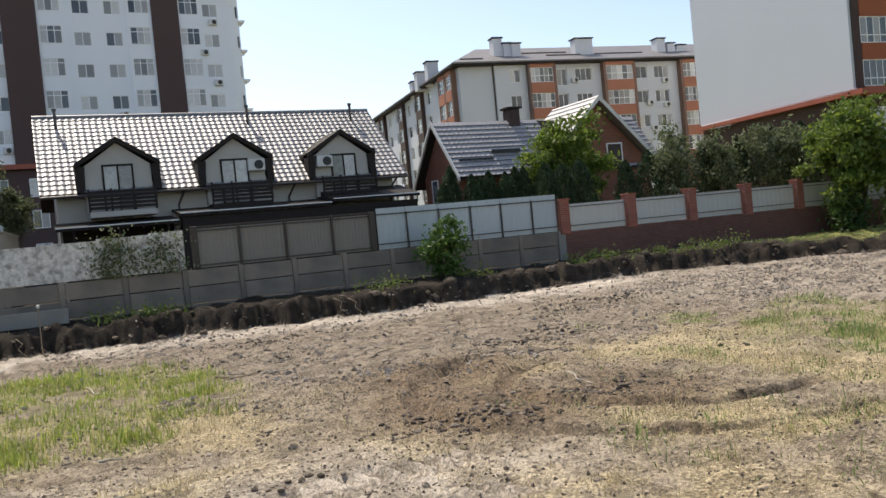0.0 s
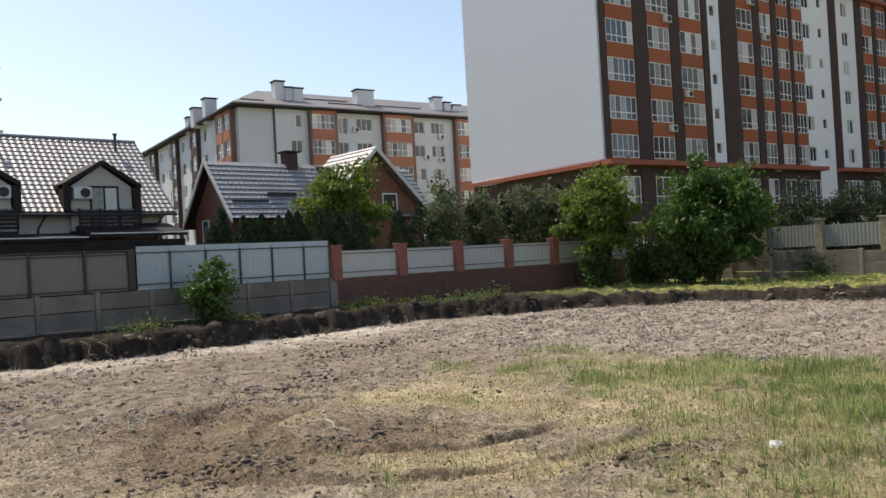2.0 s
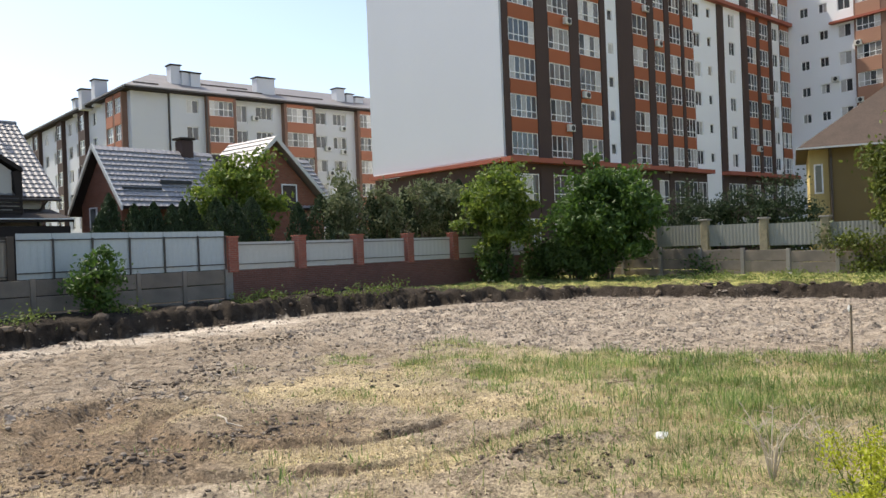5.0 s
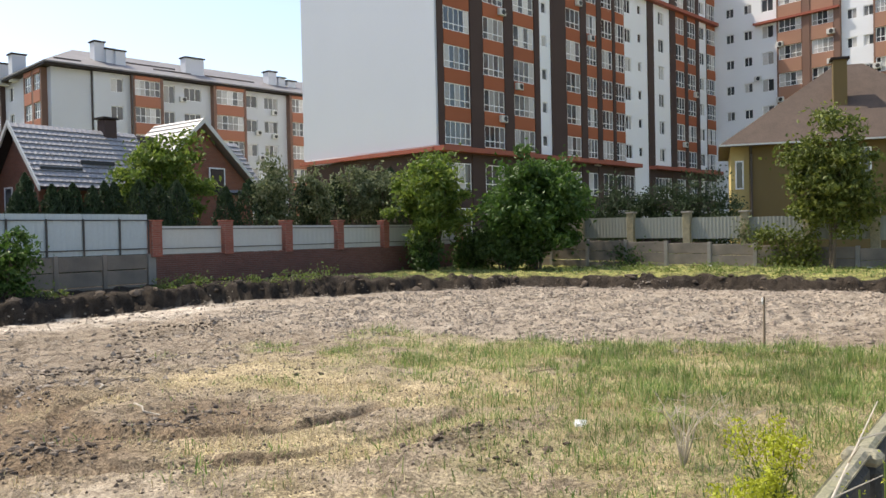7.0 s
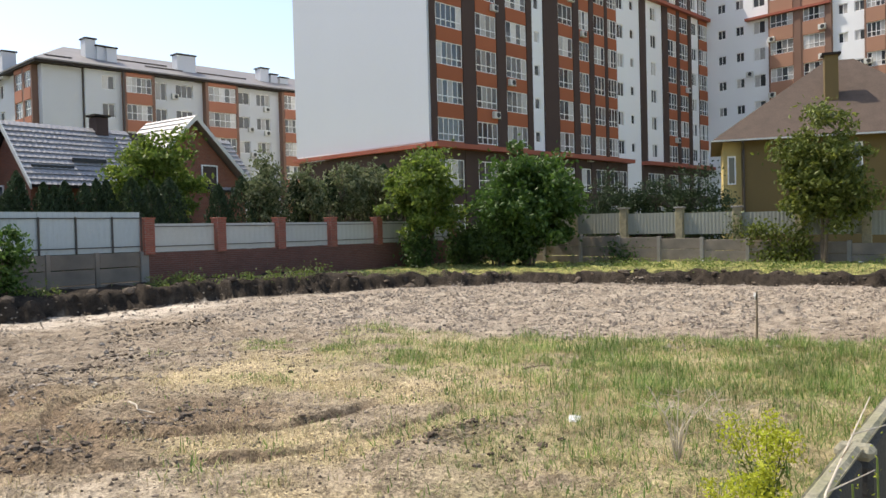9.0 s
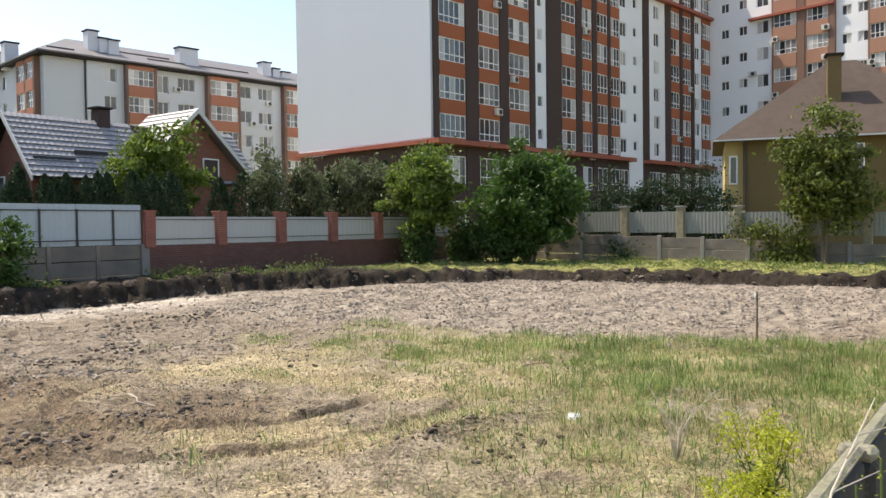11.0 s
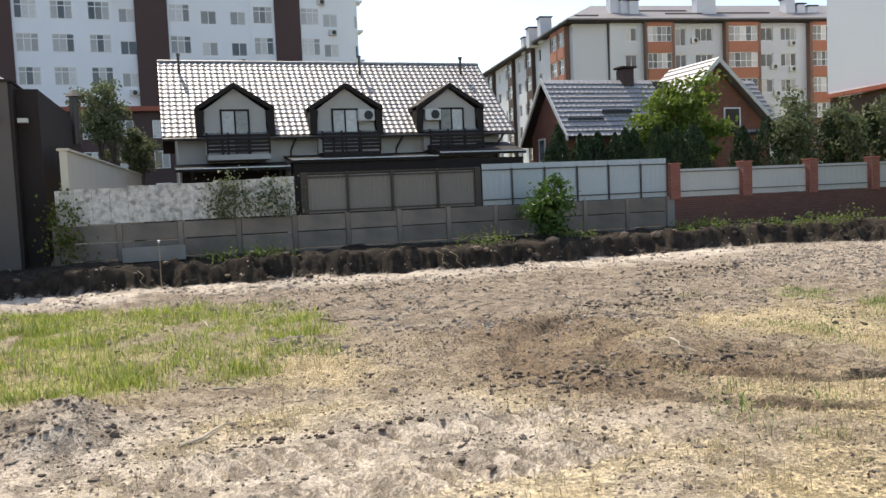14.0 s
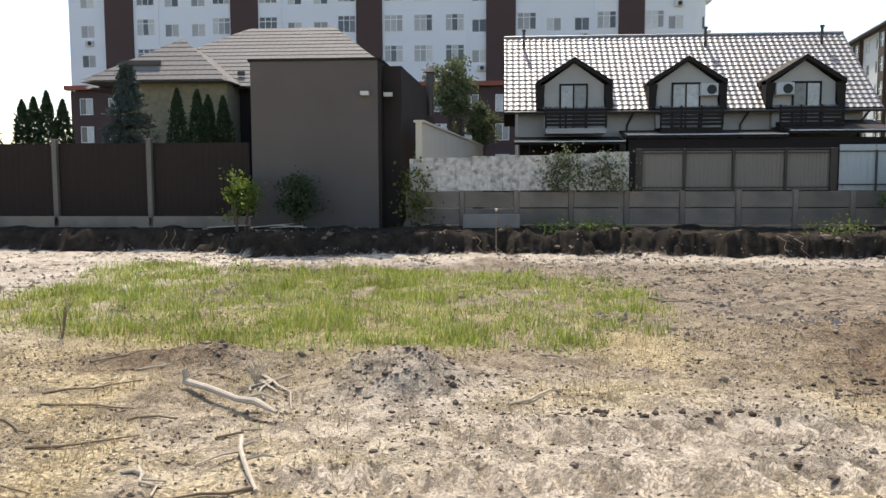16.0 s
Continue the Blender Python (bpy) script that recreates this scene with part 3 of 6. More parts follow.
for a, b in zip(wp, wp[1:]):
    put("sheet", sheet(b - a - 0.02, 1.36, M["sheet_blue"], wave=0.2), fence_w, (a + b) / 2, 0, 0)
for x in wp[1:]:
    put("post", slab_mesh(0.055, 1.2, 0.05, M["steel_dark"], "pw"), fence_w, x, -0.06, 0)
for z in (0.16, 1.14):
    block("rail", M["steel_dark"], fence_w, 9.8, 16.86, -0.055, -0.025, z, z + 0.035)

fence_r = thing("brick_fence", 0, FY, 0, "red brick fence with pillars and white sheet metal infill", "fence")
block("base_wall", M["fence_red"], fence_r, 17.1, 38.0, -0.12, 0.12, 0.2, 1.66, label="dark red brick base wall")
rp = [17.1, 20.2, 23.24, 26.27, 29.34, 32.4, 35.4]
for x in rp:
    p = put("pillar", slab_mesh(0.40, 1.24, 0.40, M["pillar_red"], "rp"), fence_r, x, -0.02, 1.6)
    put("cap", slab_mesh(0.46, 0.05, 0.46, M["pillar_red"], "rc"), p, 0, 0, 1.24)
for a, b in zip(rp, rp[1:]):
    put("sheet", sheet(b - a - 0.42, 1.0, M["sheet_white"], wave=0.25), fence_r, (a + b) / 2, 0, 1.68)
    for z in (1.86, 2.56):
        block("rail", M["post_grey"], fence_r, a + 0.2, b - 0.2, -0.05, -0.025, z, z + 0.035)

# dark fence beyond the garage's far side
fence_d = thing("dark_metal_fence", 0, FY, 0.6, "tall dark brown sheet metal fence with grey posts", "fence")
dp = [-32.7, -29.6, -26.5, -23.5, -20.5, -17.4, -14.3, -11.22, -8.0]
for a, b in zip(dp, dp[1:]):
    put("sheet", sheet(b - a - 0.08, 2.3, M["sheet_dark"], wave=0.2), fence_d, (a + b) / 2, 0.05, 0.35)
for x in dp[:-1]:
    p = put("post", slab_mesh(0.16, 2.68, 0.16, M["post_grey"], "dp"), fence_d, x, -0.02, 0.05)
    put("cap", slab_mesh(0.2, 0.06, 0.2, M["post_grey"], "dc"), p, 0, 0, 2.68)
block("plinth", M["concrete"], fence_d, -33, -8.0, -0.1, 0.16, 0.0, 0.35)

# ---- the right-hand fence: concrete slabs with a corrugated fence behind ----
RX = 37.0
fence_right = thing("concrete_fence", RX, 0, 0, "grey precast concrete slab fence along the grass verge", "fence")
ys = np.arange(-6.0, 25.0, 2.02)
for i, y in enumerate(ys):
    zt = 1.26 + 0.037 * (y - 4)
    put("post", slab_mesh(0.16, zt - 0.1, 0.17, M["concrete_post"], "rpost%d" % i), fence_right, -0.03, y, 0.12)
    if i < len(ys) - 1:
        for k in range(3):
            put("panel", slab_mesh(0.08, 0.48, 1.86, M["concrete"], "rs"), fence_right, random.uniform(-.01, .01), y + 1.01, zt - 0.5 * (k + 1))
fence_g = thing("corrugated_fence", RX + 0.9, 0, 1.0, "grey-green corrugated fence between ochre stone pillars", "fence")
gp = [-4.9, -2.3, 0.3, 2.9, 5.6, 8.2, 10.85, 13.5, 16.3, 19.0, 21.8, 24.5]
for a, b in zip(gp, gp[1:]):
    put("sheet", sheet(b - a - 0.34, 1.0, M["sheet_green"], wave=0.16), fence_g, 0, (a + b) / 2, 0.5 + 0.02 * a, rz=-90)
for y in gp:
    p = put("pillar", slab_mesh(0.34, 2.15, 0.34, M["stone_post"], "gp"), fence_g, -0.05, y, -0.48 + 0.02 * y)
    put("cap", slab_mesh(0.46, 0.08, 0.46, M["concrete_post"], "gc"), p, 0, 0, 2.15)

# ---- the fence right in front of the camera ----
# dark faces and lighter top strip carry painted shade and sun
fence_n = thing("concrete_fence", 0, 0.28, 0, "weathered concrete slab fence seen over its top, face coloured dark for shade", "fence")
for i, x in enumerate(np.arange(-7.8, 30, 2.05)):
    p = put("post", slab_mesh(0.06, 1.72, 0.085, M["concrete_near_shaded"], "np"), fence_n, x, 0.0, -0.12)
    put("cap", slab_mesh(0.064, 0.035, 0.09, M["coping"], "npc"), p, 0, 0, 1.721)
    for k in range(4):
        put("panel", slab_mesh(1.93, 0.42, 0.04, M["concrete_near_shaded"], "ns"), fence_n, x + 1.025, random.uniform(-.008, .008), -0.09 + 0.43 * k)
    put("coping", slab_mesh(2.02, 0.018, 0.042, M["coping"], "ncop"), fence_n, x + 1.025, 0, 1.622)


# ---- windows and facades ----
store = {}


def window_meshes(w, h, cols, transom, frame_w=0.07):
    k = (round(w, 2), round(h, 2), cols, transom)
    if k not in store:
        bm = bmesh.new()
        t = frame_w
        xl = sorted({round(q, 4) for i in range(cols + 1) for q in (-w / 2 + i * (w - t) / cols, -w / 2 + t + i * (w - t) / cols)})
        zl = [0, t] + ([h * transom - t / 2, h * transom + t / 2] if transom else []) + [h - t, h]
        grid = [[bm.verts.new((x, -0.05, z)) for x in xl] for z in zl]
        for j in range(len(zl) - 1):
            for i in range(len(xl) - 1):
                if j % 2 == 0 or i % 2 == 0:
                    bm.faces.new((grid[j][i], grid[j][i + 1], grid[j + 1][i + 1], grid[j + 1][i]))
        ex = bmesh.ops.extrude_face_region(bm, geom=bm.faces[:])
        bmesh.ops.translate(bm, verts=[v for v in ex["geom"] if isinstance(v, bmesh.types.BMVert)], vec=(0, 0.08, 0))
        fr = finish("window_frame", bm, M["pvc"])
        panes = []
        for key in ("pane", "curtain"):
            for i in range(cols):
                bm = bmesh.new()
                pw = (w - t) / cols - t
                bx(bm, -pw / 2 - 0.005, pw / 2 + 0.005, -0.012, 0.012, t - 0.005, h - t + 0.005)
                panes.append((key, -w / 2 + t + pw / 2 + i * (w - t) / cols, finish("pane", bm, M[key])))
                break
        step = (w - t) / cols
        store[k] = (fr, panes, step)
    return store[k]


def add_window(parent, F, x, y, z, w, h, cols=2, transom=0.0, curtain=0.35, label=""):
    fr, panes, step = window_meshes(w, h, cols, transom)
    ob = new("window", fr)
    ob.parent, ob.matrix_basis = parent, F @ pose(x, y, z)
    for i in range(cols):
        key, x0, me = panes[1 if random.random() < curtain else 0]
        put("pane", me, ob, x0 + i * step, -0.005, 0)
    return tagged(ob, label)


def wall_piece(name, F, parent, boxes, material, label=""):
    bm = bmesh.new()
    for b in boxes:
        bx(bm, *b)
    ob = part(name, bm, material, parent, label)
    ob.matrix_basis = F
    return ob


def column(parent, F, x0, x1, y, z0, z1, floors, win, material, spandrel=None, cols=2, transom=0.0, deep=0.22, curtain=0.35, back=0.6):
    """One upright strip of facade with a real opening and a window on every floor. win: left, right, sill, head."""
    a, b, sill, head = win
    lows = [z0] + [f + head for f in floors]
    highs = [f + sill for f in floors] + [z1]
    bm = bmesh.new()
    if spandrel is None:
        levels = [v for pair in zip(lows, highs) for v in pair]
        grid = [[bm.verts.new((x, y, z)) for x in (x0, a, b, x1)] for z in levels]
        for j in range(len(levels) - 1):
            for i in range(3):
                if i != 1 or j % 2 == 0:
                    bm.faces.new((grid[j][i], grid[j][i + 1], grid[j + 1][i + 1], grid[j + 1][i]))
        ex = bmesh.ops.extrude_face_region(bm, geom=bm.faces[:])
        bmesh.ops.translate(bm, verts=[v for v in ex["geom"] if isinstance(v, bmesh.types.BMVert)], vec=(0, deep + 0.02, 0))
        wall_piece("backing", F, parent, [(x0, x1, y + deep + 0.02, y + back, z0, z1)], material)
    else:
        d = y + deep + 0.02
        plan = ((x0, y), (a, y), (a, d), (b, d), (b, y), (x1, y), (x1, y + back), (x0, y + back))
        lo, hi = [bm.verts.new((*p, z0)) for p in plan], [bm.verts.new((*p, z1)) for p in plan]
        bm.faces.new(lo[::-1]), bm.faces.new(hi)
        for i in range(8):
            bm.faces.new((lo[i], lo[(i + 1) % 8], hi[(i + 1) % 8], hi[i]))
        for c, e in zip(lows, highs):
            if e - c > 0.02:
                wall_piece("spandrel", F, parent, [(a, b, y - 0.04, y + deep, c, e)], spandrel)
    part("wall", bm, material, parent).matrix_basis = F
    for f in floors:
        add_window(parent, F, (a + b) / 2, y + deep - 0.08, f + sill, b - a, head - sill, cols, transom, curtain)


def solid(parent, F, x0, x1, y, z0, z1, material, back=0.6, name="wall"):
    return wall_piece(name, F, parent, [(x0, x1, y, y + back, z0, z1)], material)


def ac_unit(parent, F, x, y, z):
    if "ac" not in store:
        bm = bmesh.new()
        bx(bm, -0.4, 0.4, -0.15, 0.15, 0, 0.56)
        a = finish("air_conditioner", bm, M["ac"], 0.02)
        bm = bmesh.new()
        bmesh.ops.create_cone(bm, cap_ends=True, segments=18, radius1=0.22, radius2=0.22, depth=0.03, matrix=pose(0.1, -0.155, 0.28, 90))
        store["ac"] = (a, finish("fan_grille", bm, M["black"]))
    ob = new("air_conditioner", store["ac"][0])
    ob.parent, ob.matrix_basis = parent, F @ pose(x, y - 0.2, z)
    put("fan_grille", store["ac"][1], ob)
    return ob


I4 = Matrix.Identity(4)
TURN90 = pose(0, 0, 0, 0, 0, 90)

# ---- tower behind the terrace ----
tower = thing("apartment_tower", 0, 83.6, 0.5, "tall pale apartment tower with dark red-brown stripes and bay windows", "apartment building")
lv = [13.0 + 3.03 * k for k in range(8)]
TZ0, TZ1 = 11.2, 38.0
strip = [(-41.2, -38.2), (-27.9, -25.05), (-14.9, -12.25), (-1.75, 1.2), (11.35, 13.9)]
for a, b in strip:
    solid(tower, I4, a, b, -0.35, TZ0 - 0.5, TZ1, M["tower_brown"], 1.2)
bays = [(-43.2, 0), (-36.9, 1), (-34.2, 0), (-31.4, 0), (-28.9, 1), (-24.0, 1), (-21.3, 0), (-18.6, 0), (-15.9, 1), (-11.1, 1), (-8.1, 1), (-4.9, 1), (-2.45, 0),
        (2.3, 1), (5.0, 0), (7.8, 0), (10.2, 1), (14.9, 1), (17.0, 0)]
spans = [(-45.2, -41.2), (-38.2, -27.9), (-25.05, -14.9), (-12.25, -1.75), (1.2, 11.35), (13.9, 18.6)]
for s0, s1 in spans:
    mine = [q for q in bays if s0 < q[0] < s1]
    cuts = [s0] + [(p[0] + q[0]) / 2 for p, q in zip(mine, mine[1:])] + [s1]
    for (cx, bay), a, b in zip(mine, cuts, cuts[1:]):
        # large curtain share here paints in the grey reflection of the tower's panes
        if bay:
            w = min(0.95, cx - a - 0.08, b - cx - 0.08)
            column(tower, I4, a, b, -0.16, TZ0, TZ1, lv, (cx - w, cx + w, 0.25, 1.95), M["tower_wall"], cols=3, transom=0.72, deep=0.1, curtain=0.7)
        else:
            column(tower, I4, a, b, 0.0, TZ0, TZ1, lv, (cx - 0.75, cx + 0.75, 0.1, 1.42), M["tower_wall"], cols=2, deep=0.15, curtain=0.65)
            for f in lv:
                if random.random() < 0.22:
                    ac_unit(tower, I4, cx + random.choice((-0.9, 0.2)), 0, f - 0.75)
# rounded flank with small balconies
seg = 8
for i in range(seg):
    a0, a1 = radians(90 * i / seg), radians(90 * (i + 1) / seg)
    p, q = (18.6 + 1.6 * math.sin(a0), 1.6 - 1.6 * math.cos(a0)), (18.6 + 1.6 * math.sin(a1), 1.6 - 1.6 * math.cos(a1))
    bm = bmesh.new()
    lo, hi = [bm.verts.new((x, y, TZ0)) for x, y in (p, q, (18.6, 2.4))], [bm.verts.new((x, y, TZ1)) for x, y in (p, q, (18.6, 2.4))]
    bm.faces.new(lo[::-1]), bm.faces.new(hi)
    for j in range(3):
        bm.faces.new((lo[j], lo[(j + 1) % 3], hi[(j + 1) % 3], hi[j]))
    part("wall", bm, M["tower_wall"], tower)
for f in lv:
    add_window(tower, I4, 19.55, 0.42, f + 0.1, 0.7, 1.3, 1)
    block("balcony", M["tower_wall"], tower, 19.9, 20.6, 0.6, 2.4, f - 0.15, f + 0.05)
block("core", M["tower_wall"], tower, -45.1, 18.7, 0.58, 14, 0, TZ1)
block("podium", M["tower_brown"], tower, -45.2, 20.2, -0.3, 0.57, 0.2, 10.7, label="dark red-brown lower storeys")
block("ledge", M["block_red"], tower, -45.6, 20.6, -0.9, 0.1, 10.75, 11.2, label="dark red ledge")
block("ledge", M["block_red"], tower, -45.5, 20.5, -0.6, 0.1, 27.75, 28.1, label="red ledge")
for x in np.arange(-43.5, 19, 3.1):
    for z in (2.2, 5.3, 8.2):
        add_window(tower, I4, x, -0.34, z, 1.4, 1.7, 2, curtain=0.4)

# ---- five-storey block with a corner and pitched roof ----
five = thing("apartment_block", 41.5, 79.8, 0.5, "five-storey white apartment block with brown and terracotta balcony bays", "apartment building", rz=-8)
FT = 19.3
fl = [FT - 2.9 * (k + 1) - 0.05 for k in range(6)][::-1]
solid(five, I4, 1.1, 5.2, 0, 0, FT, M["block_white"])
column(five, I4, 5.2, 9.05, -0.35, 0, FT, fl, (6.95, 8.3, 1.0, 2.45), M["block_white"], cols=2, back=0.95)
for a, b in ((9.05, 12.6), (18.7, 22.95), (29.1, 32.6)):
    column(five, I4, a, b, -0.75, 0, FT, fl, (a + 0.35, b - 0.35, 0.85, 2.55), M["block_tan"], M["block_pink"], cols=5, transom=0.45, back=1.4, curtain=0.55)
column(five, I4, 12.6, 15.0, 0, 0, FT, fl, (13.0, 14.3, 0.5, 2.45), M["block_white"], cols=2)
column(five, I4, 15.0, 18.7, 0, 0, FT, fl, (15.4, 17.5, 1.0, 2.45), M["block_white"], cols=3)
column(five, I4, 22.95, 25.6, 0, 0, FT, fl, (23.3, 24.9, 1.0, 2.45), M["block_white"], cols=2)
column(five, I4, 25.6, 29.1, 0, 0, FT, fl, (25.9, 27.8, 1.0, 2.45), M["block_white"], cols=3)
column(five, I4, 32.6, 37.0, 0, 0, FT, fl, (33.4, 34.9, 1.0, 2.45), M["block_white"], cols=2)
column(five, I4, 37.0, 41.0, 0, 0, FT, fl, (38.4, 39.9, 1.0, 2.45), M["block_white"], cols=2)
for x, z in ((15.2, FT - 2.2), (15.3, FT - 5.1), (24.9, FT - 5.2), (27.2, FT - 2.6), (27.2, FT - 5.5), (25.2, FT - 8.2)):
    ac_unit(five, I4, x, 0, z)
SIDE = pose(1.1, 44, 0, 0, 0, -90)
for a, b, k in ((0.2, 1.0, "s"), (1.0, 3.4, "b"), (3.4, 6.0, "b"), (6.0, 8.2, "w"), (8.2, 9.4, "s"), (9.4, 13.5, "w"), (13.5, 16.0, "d"), (16.0, 19.0, "w"), (19.0, 22.5, "w"), (22.5, 24.8, "d"),
                (24.8, 29, "w"), (29, 33, "w"), (33, 36, "d"), (36, 44, "w")):
    u0, u1 = 44 - b, 44 - a
    c = (u0 + u1) / 2
    if k == "s":
        solid(five, SIDE, u0, u1, 0, 0, FT, M["block_white"])
    elif k == "w":
        column(five, SIDE, u0, u1, 0, 0, FT, fl, (c - 0.75, c + 0.75, 0.9, 2.4), M["block_white"], cols=2)
    elif k == "d":
        column(five, SIDE, u0, u1, -0.5, 0, FT, fl, (c - 0.9, c + 0.9, 0.7, 2.45), M["block_brown"], cols=2, transom=0.5, back=1.1)
    else:
        column(five, SIDE, u0, u1, -0.6, 0, FT, fl, (u0 + 0.3, u1 - 0.3, 0.8, 2.5), M["block_tan"], M["block_pink"], cols=3, transom=0.45, back=1.2)
block("core", M["block_white"], five, 1.72, 41, 0.62, 14, 0, FT - 0.02)
block("core", M["block_white"], five, 1.72, 14, 14.0, 44, 0, FT - 0.02)
block("eave_board", M["timber_dark"], five, 0.2, 41.5, -1.0, 14.9, FT, FT + 0.22, label="dark brown eaves")
block("eave_board", M["timber_dark"], five, 0.2, 14.9, 14.9, 44.5, FT, FT + 0.22)
block("downpipe", M["gutter"], five, 5.05, 5.2, -0.12, 0.0, 0, FT)
block("downpipe", M["gutter"], five, 9.0, 9.14, -0.9, -0.76, 0, FT)
bm = bmesh.new()
RZ1 = FT + 3.4
for q in (((0.1, -1.1, FT + .22), (41.5, -1.1, FT + .22), (41.5, 7, RZ1), (6.0, 7, RZ1)), ((0.1, -1.1, FT + .22), (6, 7, RZ1), (6, 44.5, RZ1), (0.1, 44.5, FT + .22)),
          ((41.5, 15, FT + .22), (14.5, 15, FT + .22), (6, 7, RZ1), (41.5, 7, RZ1)), ((6, 7, RZ1), (14.5, 15, FT + .22), (14.5, 44.5, FT + .22), (6, 44.5, RZ1))):
    bm.faces.new([bm.verts.new(p) for p in q])
ex = bmesh.ops.extrude_face_region(bm, geom=bm.faces[:])
bmesh.ops.translate(bm, verts=[v for v in ex["geom"] if isinstance(v, bmesh.types.BMVert)], vec=(0, 0, 0.15))
part("roof", bm, M["roof_pale"], five, "pale grey metal roof")
for x, y, w, h in ((6.9, 2.6, 1.1, 4.3), (7.9, 2.3, 0.9, 3.6), (8.9, 2.0, 1.1, 3.5), (17.6, 2.0, 2.3, 3.9), (28.4, 2.4, 1.2, 3.8), (29.8, 2.4, 1.0, 3.2), (31.4, 2.6, 1.2, 3.0), (1.1, 9.5, 1.4, 3.3), (1.1, 12.5, 2.4, 2.7), (1.1, 17.0, 1.1, 2.4)):
    ch = block("chimney", M["block_white"], five, x - w / 2, x + w / 2, y - 0.6, y + 0.6, FT - 0.2, FT + h - 0.7)
    block("cap", M["timber_dark"], ch, x - w / 2 - .12, x + w / 2 + .12, y - 0.75, y + 0.75, FT + h - 0.66, FT + h - 0.54)
for x0, x1, y in ((1.5, 4.2, 0.2), (9.5, 16, 3.0), (12.5, 17, 1.2), (19, 25.5, 1.5)):
    zz = FT + 0.22 + (y + 1.1) / 8.1 * 3.18
    block("snow_guard", M["gutter"], five, x0, x1, y, y + 0.08, zz + 0.12, zz + 0.3)

# ---- high block with white gable wall and orange balcony bays ----
high = thing("apartment_block", 49.8, 36.9, 0.4, "high apartment block, blank white gable, brown facade with orange bays", "apartment building", rz=-6.5)
HZ0, HZ1 = 8.5, 33.8
hl = [8.45 + 2.92 * k for k in range(8)]
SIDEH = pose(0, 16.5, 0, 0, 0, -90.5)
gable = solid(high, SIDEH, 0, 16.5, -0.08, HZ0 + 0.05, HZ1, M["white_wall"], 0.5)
block("drip_edge", M["white_roof"], high, -0.12, 0.2, -0.1, 16.3, HZ0 - 0.05, HZ0 + 0.08, label="bright metal drip edge")
spec = [(0.0, 0.62, None), (0.62, 3.75, "o"), (3.75, 5.3, "n"), (5.3, 8.05, "o"), (8.05, 9.25, "n"), (9.25, 12.2, "o"), (12.2, 12.95, "n"), (12.95, 14.75, "s"), (14.75, 17.0, "n"),
        (17.0, 19.4, "o"), (19.4, 20.4, "n"), (20.4, 22.2, "o"), (22.2, 23.0, "n"), (23.0, 25.0, "o"), (25.0, 25.5, "n"), (25.5, 27.3, "o"), (27.3, 29.0, "w"), (29.0, 32.0, "s2"), (32.0, 33.2, "n"),
        (33.2, 36.9, "w2"), (36.9, 38.1, "n"), (38.1, 40.2, "o"), (40.2, 40.9, "n"), (40.9, 43.0, "o"), (43.0, 43.8, "n"), (43.8, 45.8, "w2"), (45.8, 50.2, "o")]
for a, b, k in spec:
    c = (a + b) / 2
    if k in (None, "n"):
        solid(high, I4, a, b, -0.12, HZ0, HZ1, M["block_brown"], 0.72)
    elif k == "o":
        column(high, I4, a, b, -0.05, HZ0, HZ1, hl, (a + 0.08, b - 0.08, 0.25, 2.05), M["block_brown"], M["block_orange"], cols=max(2, int((b - a) / 0.6)), transom=0.3, deep=0.14, curtain=0.38)
        for f in hl:
            if random.random() < 0.16:
                ac_unit(high, I4, random.choice((a + 0.5, b - 0.5)), -0.1, f - 0.5)
    elif k in ("s", "s2"):
        column(high, I4, a, b, 0.02, HZ0 if k == "s" else 1, HZ1, hl, (c - 0.4, c + 0.35, 0.9, 1.85), M["white_render"], cols=1)
    else:
        column(high, I4, a, b, 0.02, HZ0, HZ1, hl, (c - 0.62, c + 0.62, 0.6, 2.0), M["white_render"], cols=2)
lowl = [1.2, 4.7]
for a, b, k in spec[1:]:
    c = (a + b) / 2
    if k in ("o", "w", "w2"):
        column(high, I4, a, b, -0.05, 0.2, HZ0 - 0.4, lowl, (a + 0.12, b - 0.12, 0.4, 2.6), M["block_brown"], cols=max(2, int((b - a) / 0.7)), transom=0.3, deep=0.14, curtain=0.45)
    elif k != "s2":
        solid(high, I4, a, b, -0.12, 0.2, HZ0 - 0.4, M["block_brown"], 0.72)
block("ledge", M["block_red"], high, -0.5, 29.0, -0.95, 0.1, HZ0 - 0.4, HZ0 - 0.04, label="red metal ledge over the lower storeys")
block("ledge", M["block_red"], high, 32.0, 50.3, -0.95, 0.1, HZ0 - 0.4, HZ0 - 0.04)
block("ledge", M["block_red"], high, -0.6, -0.1, 0.12, 16.4, HZ0 - 0.4, HZ0 - 0.1)
block("ledge", M["block_red"], high, 29.0, 50.3, -0.6, 0.0, 25.6, 25.95)
block("core", M["white_render"], high, 0.5, 50.2, 0.58, 16.3, HZ0, HZ1 - 0.05)
block("podium", M["block_brown"], high, 0.0, 50.2, 0.66, 16.3, 0.1, HZ0 - 0.42)

# ---- high block standing across the end of it ----
cross = thing("apartment_block", 97.6, 31.8, 0.4, "high white apartment block with brown and orange balcony bays", "apartment building", rz=-103)
cl = [7.4 + 2.99 * k for k in range(13)]
CZ1 = 46.0
